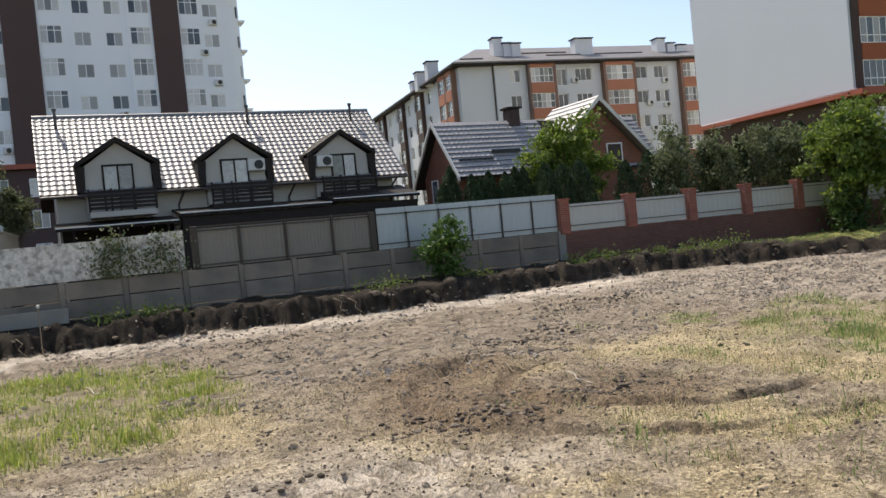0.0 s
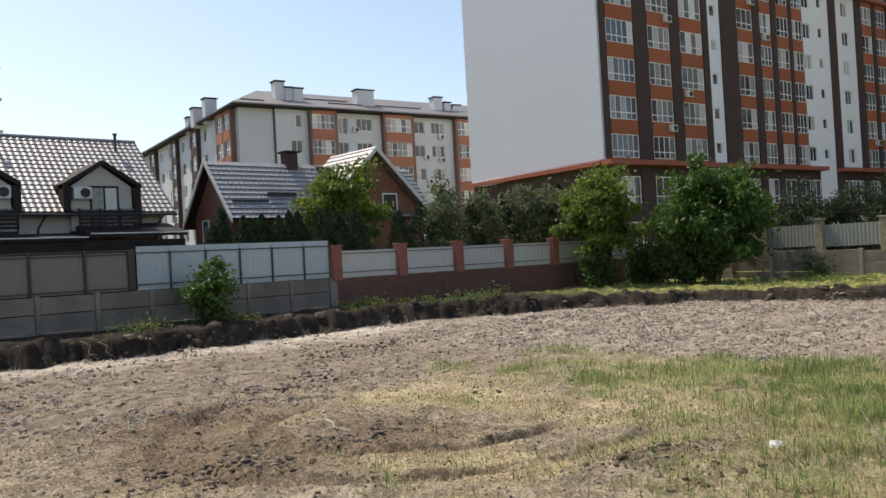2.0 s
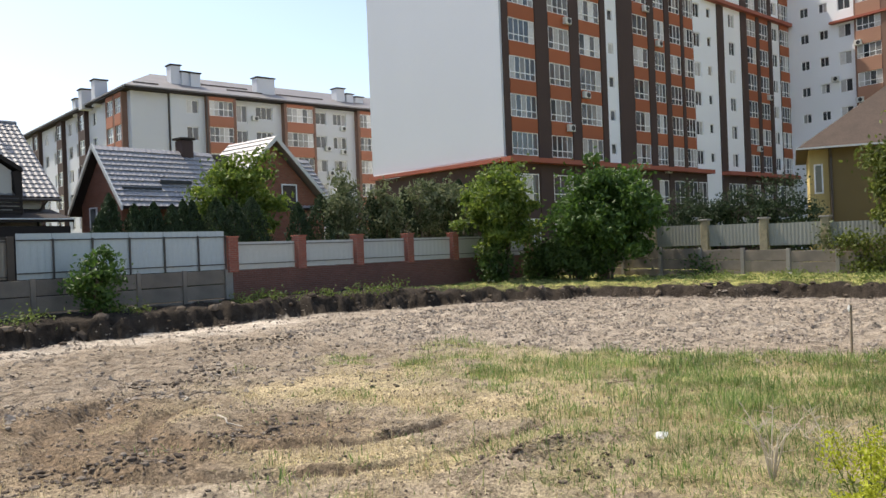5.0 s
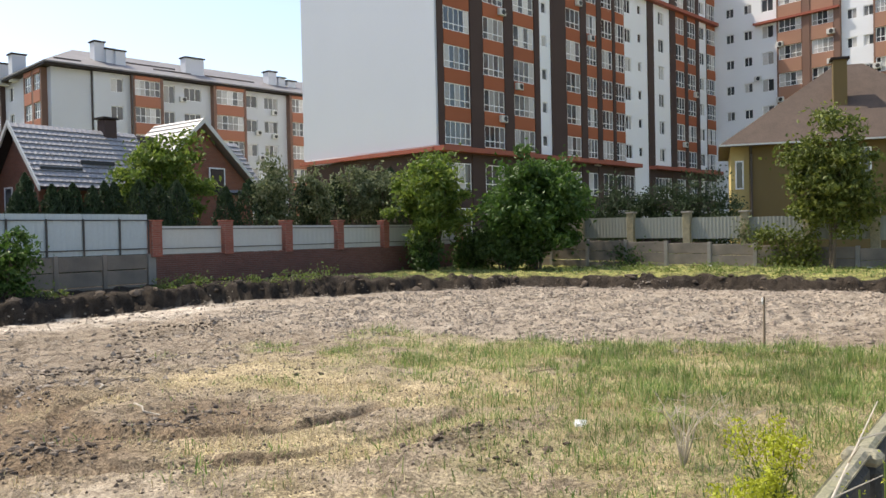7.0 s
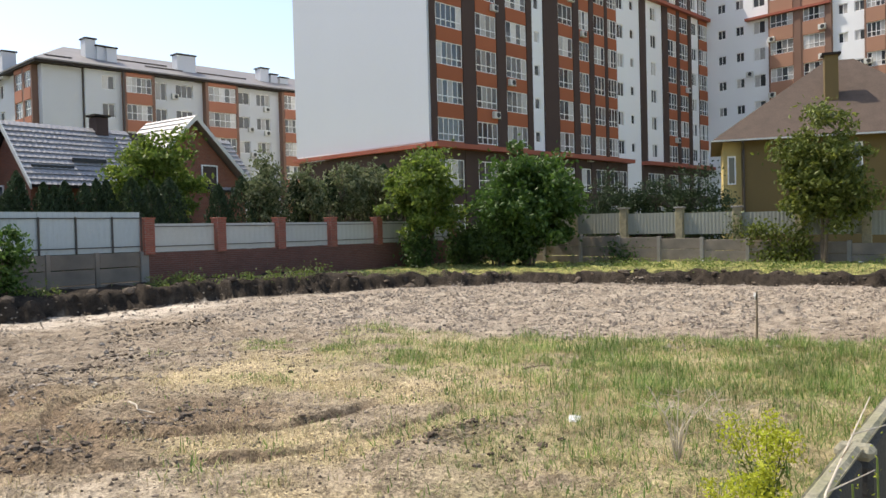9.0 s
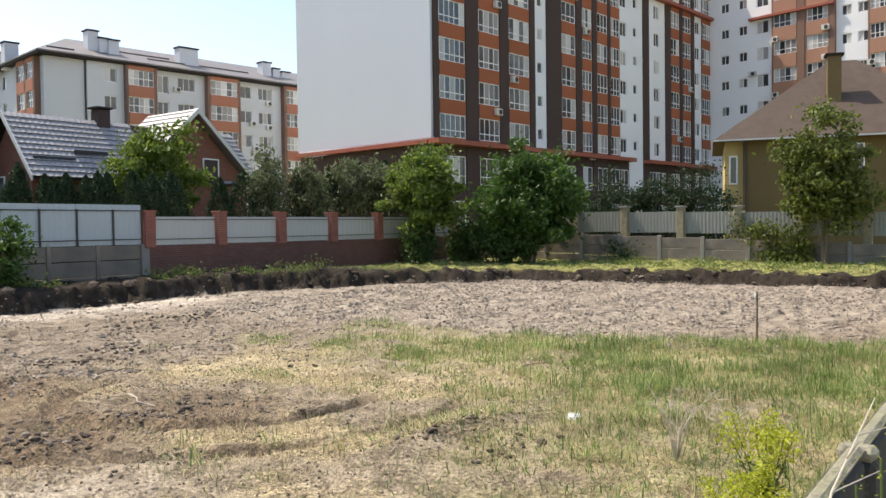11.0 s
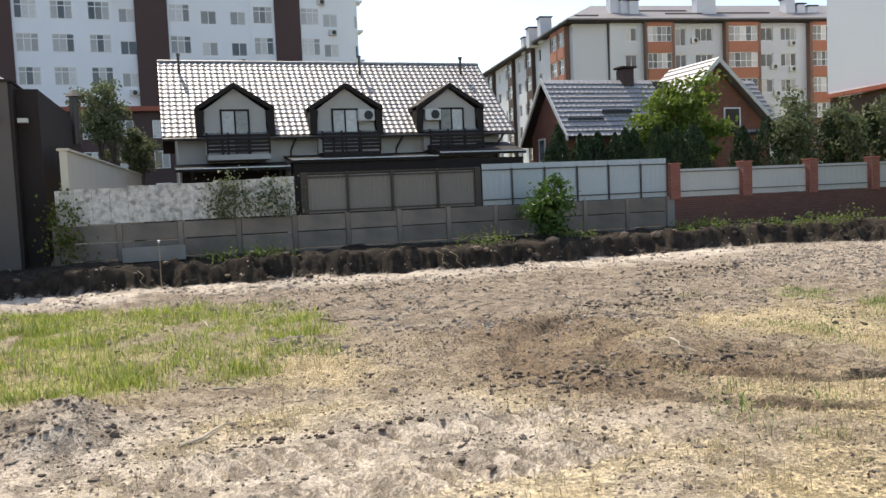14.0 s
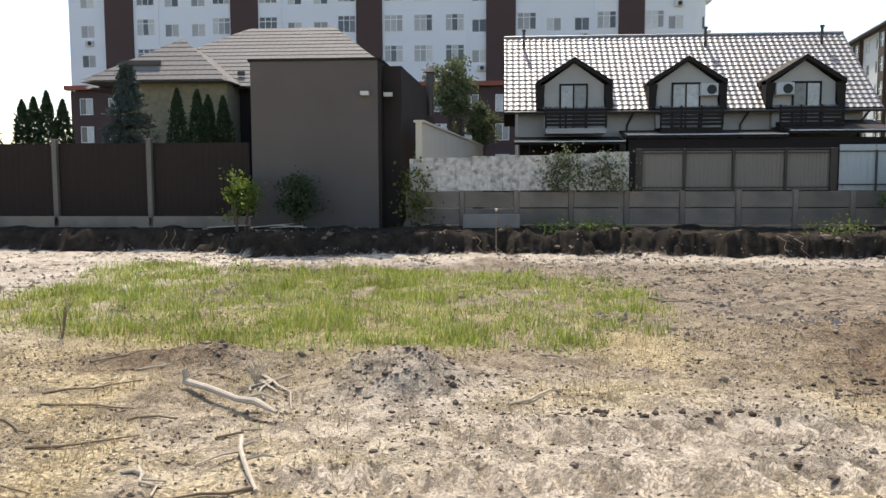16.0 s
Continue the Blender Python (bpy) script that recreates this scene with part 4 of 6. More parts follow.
CX = [(-1.0, 3.4, "s", 2.35), (3.4, 5.6, "s", 4.6), (5.6, 8.2, "w", 6.95), (8.2, 11.2, "o", 0), (11.2, 11.9, "n", 0), (11.9, 14.6, "o", 0), (14.6, 15.1, "n", 0), (15.1, 16.9, "s", 16.15), (16.9, 18.4, "s", 17.8), (18.4, 20.6, "o", 0),
      (20.6, 21.0, "n", 0), (21.0, 25, "w", 23.0), (25, 31, "w", 28), (31, 36, "o", 0)]
for a, b, k, c in CX:
    if k == "n":
        solid(cross, I4, a, b, -0.4, 0, CZ1, M["block_tan"], 1.0)
    elif k == "o":
        column(cross, I4, a, b, -0.35, 0, CZ1, cl, (a + 0.2, b - 0.2, 0.9, 2.4), M["block_tan"], M["block_rose"], cols=4, transom=0.35, back=0.95, curtain=0.6)
    elif k == "s":
        column(cross, I4, a, b, 0, 0, CZ1, cl, (c - 0.5, c + 0.5, 0.9, 1.95), M["white_render"], cols=2)
    else:
        column(cross, I4, a, b, 0, 0, CZ1, cl, (c - 0.7, c + 0.7, 0.7, 2.1), M["white_render"], cols=2)
block("ledge", M["block_red"], cross, 5.6, 15.1, -0.7, 0.0, 24.6, 24.85, label="red ledge")
block("core", M["white_render"], cross, -1.0, 36, 0.6, 14, 0, CZ1)
for x, z in ((8.6, 15.6), (8.6, 21.7), (14.2, 18.9), (14.2, 22.0), (6.0, 18.3), (18.8, 17.6)):
    ac_unit(cross, I4, x, -0.3, z)


# ---- roofs of pressed metal tile ----
def tile_slope(x0, x1, width_at, origin, up, course=0.35, wave=0.3, depth=0.05, lift=0.055, sub=6):
    """Stepped and waved sheet over a slope: x along the eave, rising along 'up' (unit, in y and z). width_at(s) trims the ends. Returns verts, faces."""
    length = up[2]
    uy, uz = up[0], up[1]
    nx_, ny_ = max(2, int((x1 - x0) / wave * sub)), max(1, int(length / course))
    verts, faces = [], []
    rows = []
    for j in range(ny_):
        rows += [(j * length / ny_, lift), ((j + 1) * length / ny_ - 0.001, 0.0)]
    for s, h in rows:
        a, b = width_at(s / length)
        for i in range(nx_ + 1):
            x = min(max(x0 + (x1 - x0) * i / nx_, a), b)
            w = h + depth * 0.5 * (1 + math.cos(x / wave * 2 * math.pi))
            verts.append((x, origin[0] + uy * s - uz * w, origin[1] + uz * s + uy * w))
    for j in range(len(rows) - 1):
        for i in range(nx_):
            p = j * (nx_ + 1) + i
            faces.append((p, p + 1, p + nx_ + 2, p + nx_ + 1))
    return verts, faces


def slope_vec(y0, z0, y1, z1):
    ln = math.hypot(y1 - y0, z1 - z0)
    return ((y1 - y0) / ln, (z1 - z0) / ln, ln)


# ---- terrace of three houses with dormers ----
terrace = thing("terraced_house", 0, 39.0, 0.5, "cream terraced house, glossy brown tiled roof, three dormers with balconies", "house")
W0, W1 = 0.6, 16.6
EZ, RZ_ = 4.85, 8.9
block("wall", M["house_wall"], terrace, W0, W1, 0.55, 9.0, 0, EZ - 0.02, label="cream rendered wall")
bm = bmesh.new()
prism(bm, [(0.55, EZ - 0.02), (9.0, EZ - 0.02), (4.8, RZ_ - 0.25)], "x", W0, W1)
part("gable_wall", bm, M["house_wall"], terrace)
up = slope_vec(-0.05, EZ - 0.1, 4.8, RZ_)
vv, ff = tile_slope(-0.05, 17.25, lambda s: (-0.05, 17.25), (-0.05, EZ - 0.1), up, depth=0.035, lift=0.035)
put("roof", raw("roof", vv, ff, M["tile_roof"]), terrace, label="glossy dark brown pressed metal tiles")
bm = bmesh.new()
prism(bm, [(-0.05, EZ - 0.26), (-0.05, EZ - 0.13), (4.8, RZ_ - 0.03), (9.6, EZ - 0.13), (9.6, EZ - 0.26), (4.8, RZ_ - 0.2)], "x", -0.03, 17.23)
part("roof_deck", bm, M["timber_dark"], terrace)
bm = bmesh.new()
tube(bm, [(-0.05, 4.8, RZ_ + 0.03), (17.25, 4.8, RZ_ + 0.03)], [0.09, 0.09], 8)
part("ridge", bm, M["tile_roof"], terrace)
bm = bmesh.new()
tube(bm, [(-0.05, -0.12, EZ - 0.2), (17.25, -0.12, EZ - 0.2)], [0.07, 0.07], 8)
part("gutter", bm, M["gutter"], terrace)
for x in (0.95, 10.15, 15.9):
    bm = bmesh.new()
    tube(bm, [(x, 4.0, RZ_ - 0.9), (x, 4.0, RZ_ + 0.2)], [0.07, 0.07], 8)
    tube(bm, [(x, 4.0, RZ_ + 0.2), (x, 4.0, RZ_ + 0.3)], [0.11, 0.11], 8)
    part("vent_pipe", bm, M["gutter"], terrace)
for k, cx in enumerate((3.21, 8.43, 13.74)):
    dz = 7.2
    dw, ew = 1.4, 1.78
    bm = bmesh.new()
    prism(bm, [(cx - dw, 3.9), (cx + dw, 3.9), (cx + dw, 5.95), (cx, 6.95), (cx - dw, 5.95)], "y", 0.1, 3.4)
    dormer = part("dormer", bm, M["house_wall"], terrace, "cream dormer with dark verge boards")
    bm = bmesh.new()
    for sgn in (-1, 1):
        prism(bm, [(cx, 7.2), (cx + sgn * ew, 6.08), (cx + sgn * ew, 5.86), (cx, 6.98)], "y", -0.2, 3.9)
    part("dormer_roof", bm, M["timber_dark"], dormer, "dark brown dormer roof")
    for sgn in (-1, 1):
        bm = bmesh.new()
        prism(bm, [(cx + sgn * dw * 0.98, 5.9), (cx + sgn * ew, 6.02), (cx + sgn * ew, 4.8), (cx + sgn * (dw + 0.1), 4.8)], "y", -0.1, 0.6)
        part("cheek", bm, M["timber_dark"], dormer)
    dx = (-0.02, -0.05, 0.1)[k]
    bm = bmesh.new()
    for a, b in ((-0.66, -0.58), (-0.03, 0.03), (0.58, 0.66)):
        bx(bm, cx + dx + a, cx + dx + b, 0.02, 0.12, 3.9, 5.9)
    bx(bm, cx + dx - 0.66, cx + dx + 0.66, 0.02, 0.12, 5.9, 5.99)
    door = part("balcony_door", bm, M["timber_dark"], dormer, "dark framed balcony door")
    for s in (-0.31, 0.31):
        block("pane", M["curtain"], door, cx + dx + s - 0.27, cx + dx + s + 0.27, 0.05, 0.098, 3.95, 5.9)
    bal = block("balcony", M["house_wall"] if k == 0 else M["timber_dark"], terrace, cx - 1.35, cx + 1.4, -0.95, 0.55, 3.62, 3.86)
    for j in range(5):
        block("slat", M["timber_dark"], bal, cx - 1.38, cx + 1.43, -0.98, -0.94, 3.95 + 0.17 * j, 4.08 + 0.17 * j)
    for x in (-1.36, -0.45, 0.45, 1.38):
        block("rail_post", M["timber_dark"], bal, cx + x - 0.04, cx + x + 0.04, -0.94, -0.86, 3.86, 4.85)
    if k:
        ac_unit(terrace, I4, cx + (0.95 if k == 1 else -0.95), 0.1, 5.35)
for x in (5.95, 11.2, 16.6):
    bm = bmesh.new()
    tube(bm, [(x, -0.1, EZ - 0.25), (x - 0.12, 0.2, EZ - 0.55), (x - 0.2, 0.48, EZ - 0.8), (x - 0.2, 0.48, 0.3)], [0.05] * 4, 8)
    part("downpipe", bm, M["gutter"], terrace)
for a, b, z, m2 in ((0.4, 5.35, 3.32, "timber_dark"), (5.4, 12.4, 3.6, "timber_dark"), (12.5, 17.0, 3.75, "timber_dark")):
    bm = bmesh.new()
    up_ = 0.5 if a > 12 else 0.22
    prism(bm, [(-1.9, z - 0.1), (0.55, z + up_), (0.55, z + 0.12), (-1.9, z - 0.24)], "x", a, b)
    cn = part("canopy", bm, M[m2], terrace, "dark canopy over the ground floor")
    block("edge_strip", M["white_roof"], cn, a, b, -1.95, -1.88, z - 0.12, z - 0.07)
# added dark sheets that stand in for the deep shade below the canopies
block("screen", M["timber_dark"], terrace, 5.5, 16.9, -1.75, -1.65, 0.1, 3.35, label="dark sheet added for the deep shade under the canopy")
block("screen", M["timber_dark"], terrace, 0.7, 5.4, 0.4, 0.5, 0.1, 3.2)
for x in (1.1, 2.9, 4.9):
    block("canopy_post", M["timber_dark"], terrace, x - 0.05, x + 0.05, -1.75, -1.65, 0.2, 3.2)
for x in (2.0, 4.2, 7.5, 9.5, 13.5, 15.2):
    add_window(terrace, I4, x, 0.52, 1.0, 1.4, 1.7, 2, curtain=0.3)

# ---- red brick house with a cross gable ----
brick = thing("brick_house", 0, 0, 0.5, "red brick house with grey metal roof and white-edged cross gable", "house")
by0, byr, byb = 38.5, 40.75, 43.55
RZB = 7.62
block("wall", M["brick_house"], brick, 20.2, 33.3, by0 + 0.35, byb - 0.4, 0, 4.62, label="red brick wall")
bm = bmesh.new()
prism(bm, [(by0 - 0.3, 4.6), (byb - 0.3, 4.6), (byr, RZB - 0.25)], "x", 20.205, 33.3)
part("gable_wall", bm, M["brick_house"], brick)
for x0, x1 in ((19.75, 26.6), (30.6, 33.7)):
    upv = slope_vec(by0 - 0.6, 4.3, byr, RZB)
    vv, ff = tile_slope(x0, x1, lambda s, x0=x0, x1=x1: (x0, x1), (by0 - 0.6, 4.3), upv, wave=0.3, depth=0.03, lift=0.07, sub=4)
    put("roof", raw("roof", vv, ff, M["tile_grey"]), brick, label="grey-brown ribbed metal roof")
bm = bmesh.new()
prism(bm, [(by0 - 0.6, 4.2), (by0 - 0.6, 4.28), (byr, RZB - 0.06), (byb + 0.1, 4.28), (byb + 0.1, 4.1), (byr, RZB - 0.2)], "x", 19.75, 33.7)
part("roof_deck", bm, M["timber_dark"], brick)
bm = bmesh.new()
prism(bm, [(by0 - 0.66, 4.12), (by0 - 0.66, 4.38), (byr, RZB + 0.12), (byb + 0.14, 4.38), (byb + 0.14, 4.12), (byr, RZB - 0.16)], "x", 19.66, 19.745)
part("barge_board", bm, M["ac"], brick, "off-white barge boards")
GXC, GE = 28.85, 4.2
bm = bmesh.new()
prism(bm, [(GXC - 3.5, 0.0), (GXC + 3.5, 0.0), (GXC + 3.5, 4.8), (GXC, 8.1), (GXC - 3.5, 4.8)], "y", by0 - 0.45, byr + 1)
gab = part("cross_gable", bm, M["brick_house"], brick, "red brick cross gable")
for sgn, lab in ((-1, "glaring sunlit metal roof slope"), (1, "")):
    bm = bmesh.new()
    prism(bm, [(GXC, 8.42), (GXC + sgn * GE, 4.42), (GXC + sgn * GE, 4.24), (GXC, 8.22)], "y", by0 - 1.0, byr + 1.4)
    part("gable_roof", bm, M["gable_metal"], gab, lab)
    bm = bmesh.new()
    prism(bm, [(GXC, 8.46), (GXC + sgn * (GE + 0.05), 4.44), (GXC + sgn * (GE + 0.05), 4.16), (GXC, 8.16)], "y", by0 - 1.07, by0 - 1.003)
    part("barge_board", bm, M["ac"], gab, "off-white barge boards")
    for k in range(14):
        u = (k + 0.5) / 14
        block("tile_step", M["gable_metal"], gab, GXC + sgn * GE * u - 0.05, GXC + sgn * GE * u + 0.05, by0 - 0.99, byr + 1.4, 8.42 - 4.0 * u - 0.05, 8.42 - 4.0 * u + 0.015)
add_window(brick, I4, 30.05, by0 - 0.47, 4.2, 1.1, 1.55, 1, curtain=0.0)
BS = pose(20.18, 0, 0, 0, 0, -90)
for y in (-39.7, -41.8):
    add_window(brick, BS, y, 0, 3.2, 0.8, 1.3, 1)
ch = block("chimney", M["block_brown"], brick, 24.6, 25.3, byr - 0.4, byr + 0.3, 6.6, 8.2)
block("cap", M["timber_dark"], ch, 24.48, 25.42, byr - 0.52, byr + 0.42, 8.25, 8.35)
block("snow_guard", M["black"], brick, 20.2, 22.3, by0 + 0.1, by0 + 0.2, 5.15, 5.35)
block("snow_guard", M["black"], brick, 22.4, 24.2, by0 + 0.35, by0 + 0.45, 5.6, 5.8)
block("snow_guard", M["black"], brick, 32.0, 33.2, by0 + 0.15, by0 + 0.25, 5.35, 5.55)

# ---- ochre house behind the right-hand fence ----
ochre = thing("ochre_house", 43.9, 12.35, 0.5, "two-storey ochre house with brown shingle hip roof and chimney", "house", rz=-72)
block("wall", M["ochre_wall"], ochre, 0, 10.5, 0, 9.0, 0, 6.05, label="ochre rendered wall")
# end face and trim take the lighter colour that stands for sun on them
block("end_wall", M["sunlit_yellow_wall"], ochre, -0.9, -0.003, 0.3, 8.5, 0, 6.05, label="yellow end wall, sunlight put into its colour")
bm = bmesh.new()
e = [(-1.5, -0.75, 5.95), (11.3, -0.75, 5.95), (11.3, 9.6, 5.95), (-1.5, 9.6, 5.95)]
r = [(4.6, 4.2, 10.5), (6.0, 4.2, 10.5)]
ev, rv = [bm.verts.new(p) for p in e], [bm.verts.new(p) for p in r]
for q in ((ev[0], ev[1], rv[1], rv[0]), (ev[1], ev[2], rv[1]), (ev[2], ev[3], rv[0], rv[1]), (ev[3], ev[0], rv[0]), (ev[3], ev[2], ev[1], ev[0])):
    bm.faces.new(q)
part("roof", bm, M["tile_shingle"], ochre, "brown shingle hip roof")
block("gutter", M["ac"], ochre, -1.52, 11.32, -0.82, -0.755, 5.9, 5.98, label="pale eaves gutter")
ch = block("chimney", M["ochre_wall"], ochre, 4.2, 4.85, 1.4, 2.0, 7.0, 10.3, label="ochre chimney")
block("cap", M["timber_dark"], ch, 4.08, 4.97, 1.28, 2.12, 10.3, 10.42)
bm = bmesh.new()
tube(bm, [(0.05, -0.7, 5.85), (0.1, -0.1, 5.5), (0.1, -0.06, 0.0)], [0.06] * 3, 8)
part("downpipe", bm, M["gutter"], ochre)
add_window(ochre, I4, 5.2, -0.03, 4.0, 1.0, 1.6, 2, curtain=0.1)
block("window_trim", M["sunlit_yellow_wall"], ochre, -0.75, -0.2, 0.24, 0.298, 4.0, 5.4)
add_window(ochre, I4, -0.48, 0.24, 3.7, 0.42, 1.5, 1, curtain=0.0)
add_window(ochre, I4, -0.48, 0.24, 1.2, 0.42, 0.9, 1, curtain=0.0)

# ---- grey block building, dark lean-to and the house behind ----
garage = thing("grey_block_building", 0, 25.0, 0.5, "windowless grey rendered block with a dark brown side", "building")
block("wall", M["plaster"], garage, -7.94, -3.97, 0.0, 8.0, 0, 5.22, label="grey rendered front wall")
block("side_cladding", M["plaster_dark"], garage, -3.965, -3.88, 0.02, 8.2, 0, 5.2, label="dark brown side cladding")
block("roof_edge", M["timber_dark"], garage, -8.0, -3.85, -0.06, 8.1, 5.225, 5.29)
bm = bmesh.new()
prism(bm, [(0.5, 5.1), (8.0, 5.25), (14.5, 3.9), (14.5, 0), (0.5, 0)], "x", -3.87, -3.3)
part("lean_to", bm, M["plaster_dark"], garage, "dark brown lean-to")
for x, y in ((-4.35, -0.12), (-3.7, 0.35)):
    block("lamp", M["ac"], garage, x - 0.13, x + 0.13, y - 0.1, y + 0.1, 4.15, 4.27)
bm = bmesh.new()
tube(bm, [(-3.2, 9.5, 4.2), (-3.2, 9.5, 6.0)], [0.16, 0.16], 10)
tube(bm, [(-3.2, 9.5, 6.02), (-3.2, 9.5, 6.3)], [0.3, 0.03], 10)
part("flue", bm, M["gutter"], garage)

bwall = thing("boundary_wall", -2.75, 25.35, 0.6, "long beige rendered boundary wall", "wall", rz=3.6 - 7.5)
block("wall", M["beige_wall"], bwall, -0.1, 0.1, 0, 21.0, 0, 3.25)
block("coping", M["beige_wall"], bwall, -0.16, 0.16, -0.05, 21.0, 3.253, 3.32)

hip = thing("house", 0, 34, 0.5, "low house with grey ribbed hip roof and turret roof", "house")
block("wall", M["plaster_dark"], hip, -16.6, -4.6, 0.0, 10, 0, 5.5, label="shaded brown wall")
block("bay_wall", M["stone_post"], hip, -15.6, -11.2, -1.6, 0.0, 0, 5.5, label="olive stone bay")
def hip_roof(parent, x0, x1, y0, y1, z0, r0, r1, ry, rz_, mname):
    bm = bmesh.new()
    e = [bm.verts.new(p) for p in ((x0, y0, z0), (x1, y0, z0), (x1, y1, z0), (x0, y1, z0))]
    if r1 - r0 < 0.1:
        t = bm.verts.new((r0, ry, rz_))
        for i in range(4):
            bm.faces.new((e[i], e[(i + 1) % 4], t))
    else:
        t = [bm.verts.new((r0, ry, rz_)), bm.verts.new((r1, ry, rz_))]
        for q in ((e[0], e[1], t[1], t[0]), (e[1], e[2], t[1]), (e[2], e[3], t[0], t[1]), (e[3], e[0], t[0])):
            bm.faces.new(q)
    bm.faces.new(e[::-1])
    part("roof_deck", bm, M[mname], parent)
hip_roof(hip, -17.5, -3.9, -0.8, 10.5, 5.35, -11.9, -7.9, 4.0, 8.5, "tile_hip")
hip_roof(hip, -16.9, -10.9, -2.3, 3.8, 5.45, -13.6, -13.6, 0.1, 7.4, "tile_hip")
upv = slope_vec(-0.84, 5.36, 4.0, 8.55)
vv, ff = tile_slope(-17.5, -3.9, lambda s: (-17.5 + 5.6 * s, -3.9 - 4.0 * s), (-0.84, 5.38), upv, wave=0.3, depth=0.012, lift=0.02, sub=4)
put("roof", raw("roof", vv, ff, M["tile_hip"]), hip, label="grey-brown ribbed metal roof")
upv = slope_vec(-2.34, 5.46, 0.1, 7.46)
vv, ff = tile_slope(-16.9, -10.9, lambda s: (-16.9 + 3.3 * s, -10.9 - 2.7 * s), (-2.34, 5.5), upv, wave=0.3, depth=0.012, lift=0.02, sub=4)
put("roof", raw("roof", vv, ff, M["tile_hip"]), hip)
for a, b, y, z in ((-15.6, -13.9, -1.6, 6.2), (-11.2, -10.9, -0.2, 5.9)):
    block("snow_guard", M["gutter"], hip, a, b, y, y + 0.08, z, z + 0.18)


# ---- plants ----
def leaves_mesh(name, centers, size, material, seed, droop=0.3, narrow=0.55):
    """Many small folded leaves, one at each centre, turned at random."""
    rs = np.random.RandomState(seed)
    n = len(centers)
    c = np.asarray(centers, float)
    d = rs.normal(size=(n, 3))
    d[:, 2] -= droop
    d /= np.linalg.norm(d, axis=1)[:, None]
    u = np.cross(d, rs.normal(size=(n, 3)))
    u /= np.linalg.norm(u, axis=1)[:, None] + 1e-9
    s = (size * rs.uniform(0.6, 1.3, n))[:, None]
    nrm = np.cross(d, u)
    v = np.stack([c - d * s * 0.5, c + u * s * narrow * 0.5 + nrm * s * 0.12, c + d * s * 0.5, c - u * s * narrow * 0.5 + nrm * s * 0.12], 1).reshape(-1, 3)
    k = np.arange(n) * 4
    f = np.concatenate([np.stack([k, k + 1, k + 2], 1), np.stack([k, k + 2, k + 3], 1)])
    me = bpy.data.meshes.new(name)
    me.from_pydata(v.tolist(), [], f.tolist())
    me.materials.append(material)
    return me


def clumps(n, count, spread_, center, radii, seed, low=9, shell=0.3):
    """Leaf places: clumps scattered through an uneven egg shape."""
    rs = np.random.RandomState(seed)
    d = rs.normal(size=(count, 3))
    d /= np.linalg.norm(d, axis=1)[:, None]
    rad = rs.uniform(shell, 1.0, count) ** 0.8 * (0.62 + 0.5 * rs.rand(count))
    cc = d * rad[:, None] * np.array(radii)
    cc[:, 2] = np.where(cc[:, 2] < -low * radii[2], cc[:, 2] * 0.6, cc[:, 2])
    pick = rs.randint(0, count, n)
    sz = spread_ * rs.uniform(0.6, 1.4, count)
    return cc[pick] + rs.normal(size=(n, 3)) * sz[pick][:, None] * np.array((1, 1, 0.75)) + np.array(center), cc + np.array(center)


def broadleaf(name, x, y, z, crown, radii, leafm, seed, n=7000, size=0.14, stems=3, label="", count=70, group="", spread_=0.28, category="tree"):
    """Tree or bush: tapered stems and limbs under a crown of leaf clumps. crown: the height of its middle over the base."""
    rs = random.Random(seed)
    t = thing(name, x, y, z, label, category, group)
    pts, cs = clumps(n, count, spread_, (0, 0, crown), radii, seed)
    pts = pts[pts[:, 2] > 0.05]
    put("crown", leaves_mesh("crown", pts, size, M[leafm], seed), t)
    for k in range(stems):
        a = 2 * math.pi * k / stems + rs.random()
        bm = bmesh.new()
        top = (radii[0] * 0.35 * math.cos(a), radii[1] * 0.35 * math.sin(a), crown + radii[2] * 0.3)
        b = (0.12 * math.cos(a), 0.12 * math.sin(a), -0.1)
        r = 0.035 + 0.012 * crown
        mid = [b[i] + (top[i] - b[i]) * 0.5 + rs.uniform(-0.12, 0.12) for i in range(3)]
        tube(bm, [b, mid, top], [r, r * 0.75, r * 0.3], 7)
        for j in range(4):
            q = cs[rs.randrange(len(cs))]
            f = rs.uniform(0.35, 0.85)
            st = [b[i] + (top[i] - b[i]) * f for i in range(3)]
            tube(bm, [st, [(st[i] + q[i]) / 2 + rs.uniform(-0.1, 0.1) for i in range(3)], list(q)], [r * 0.45, r * 0.3, r * 0.12], 5)
        part("trunk" if stems == 1 else "stem", bm, M["bark"], t)
    return t


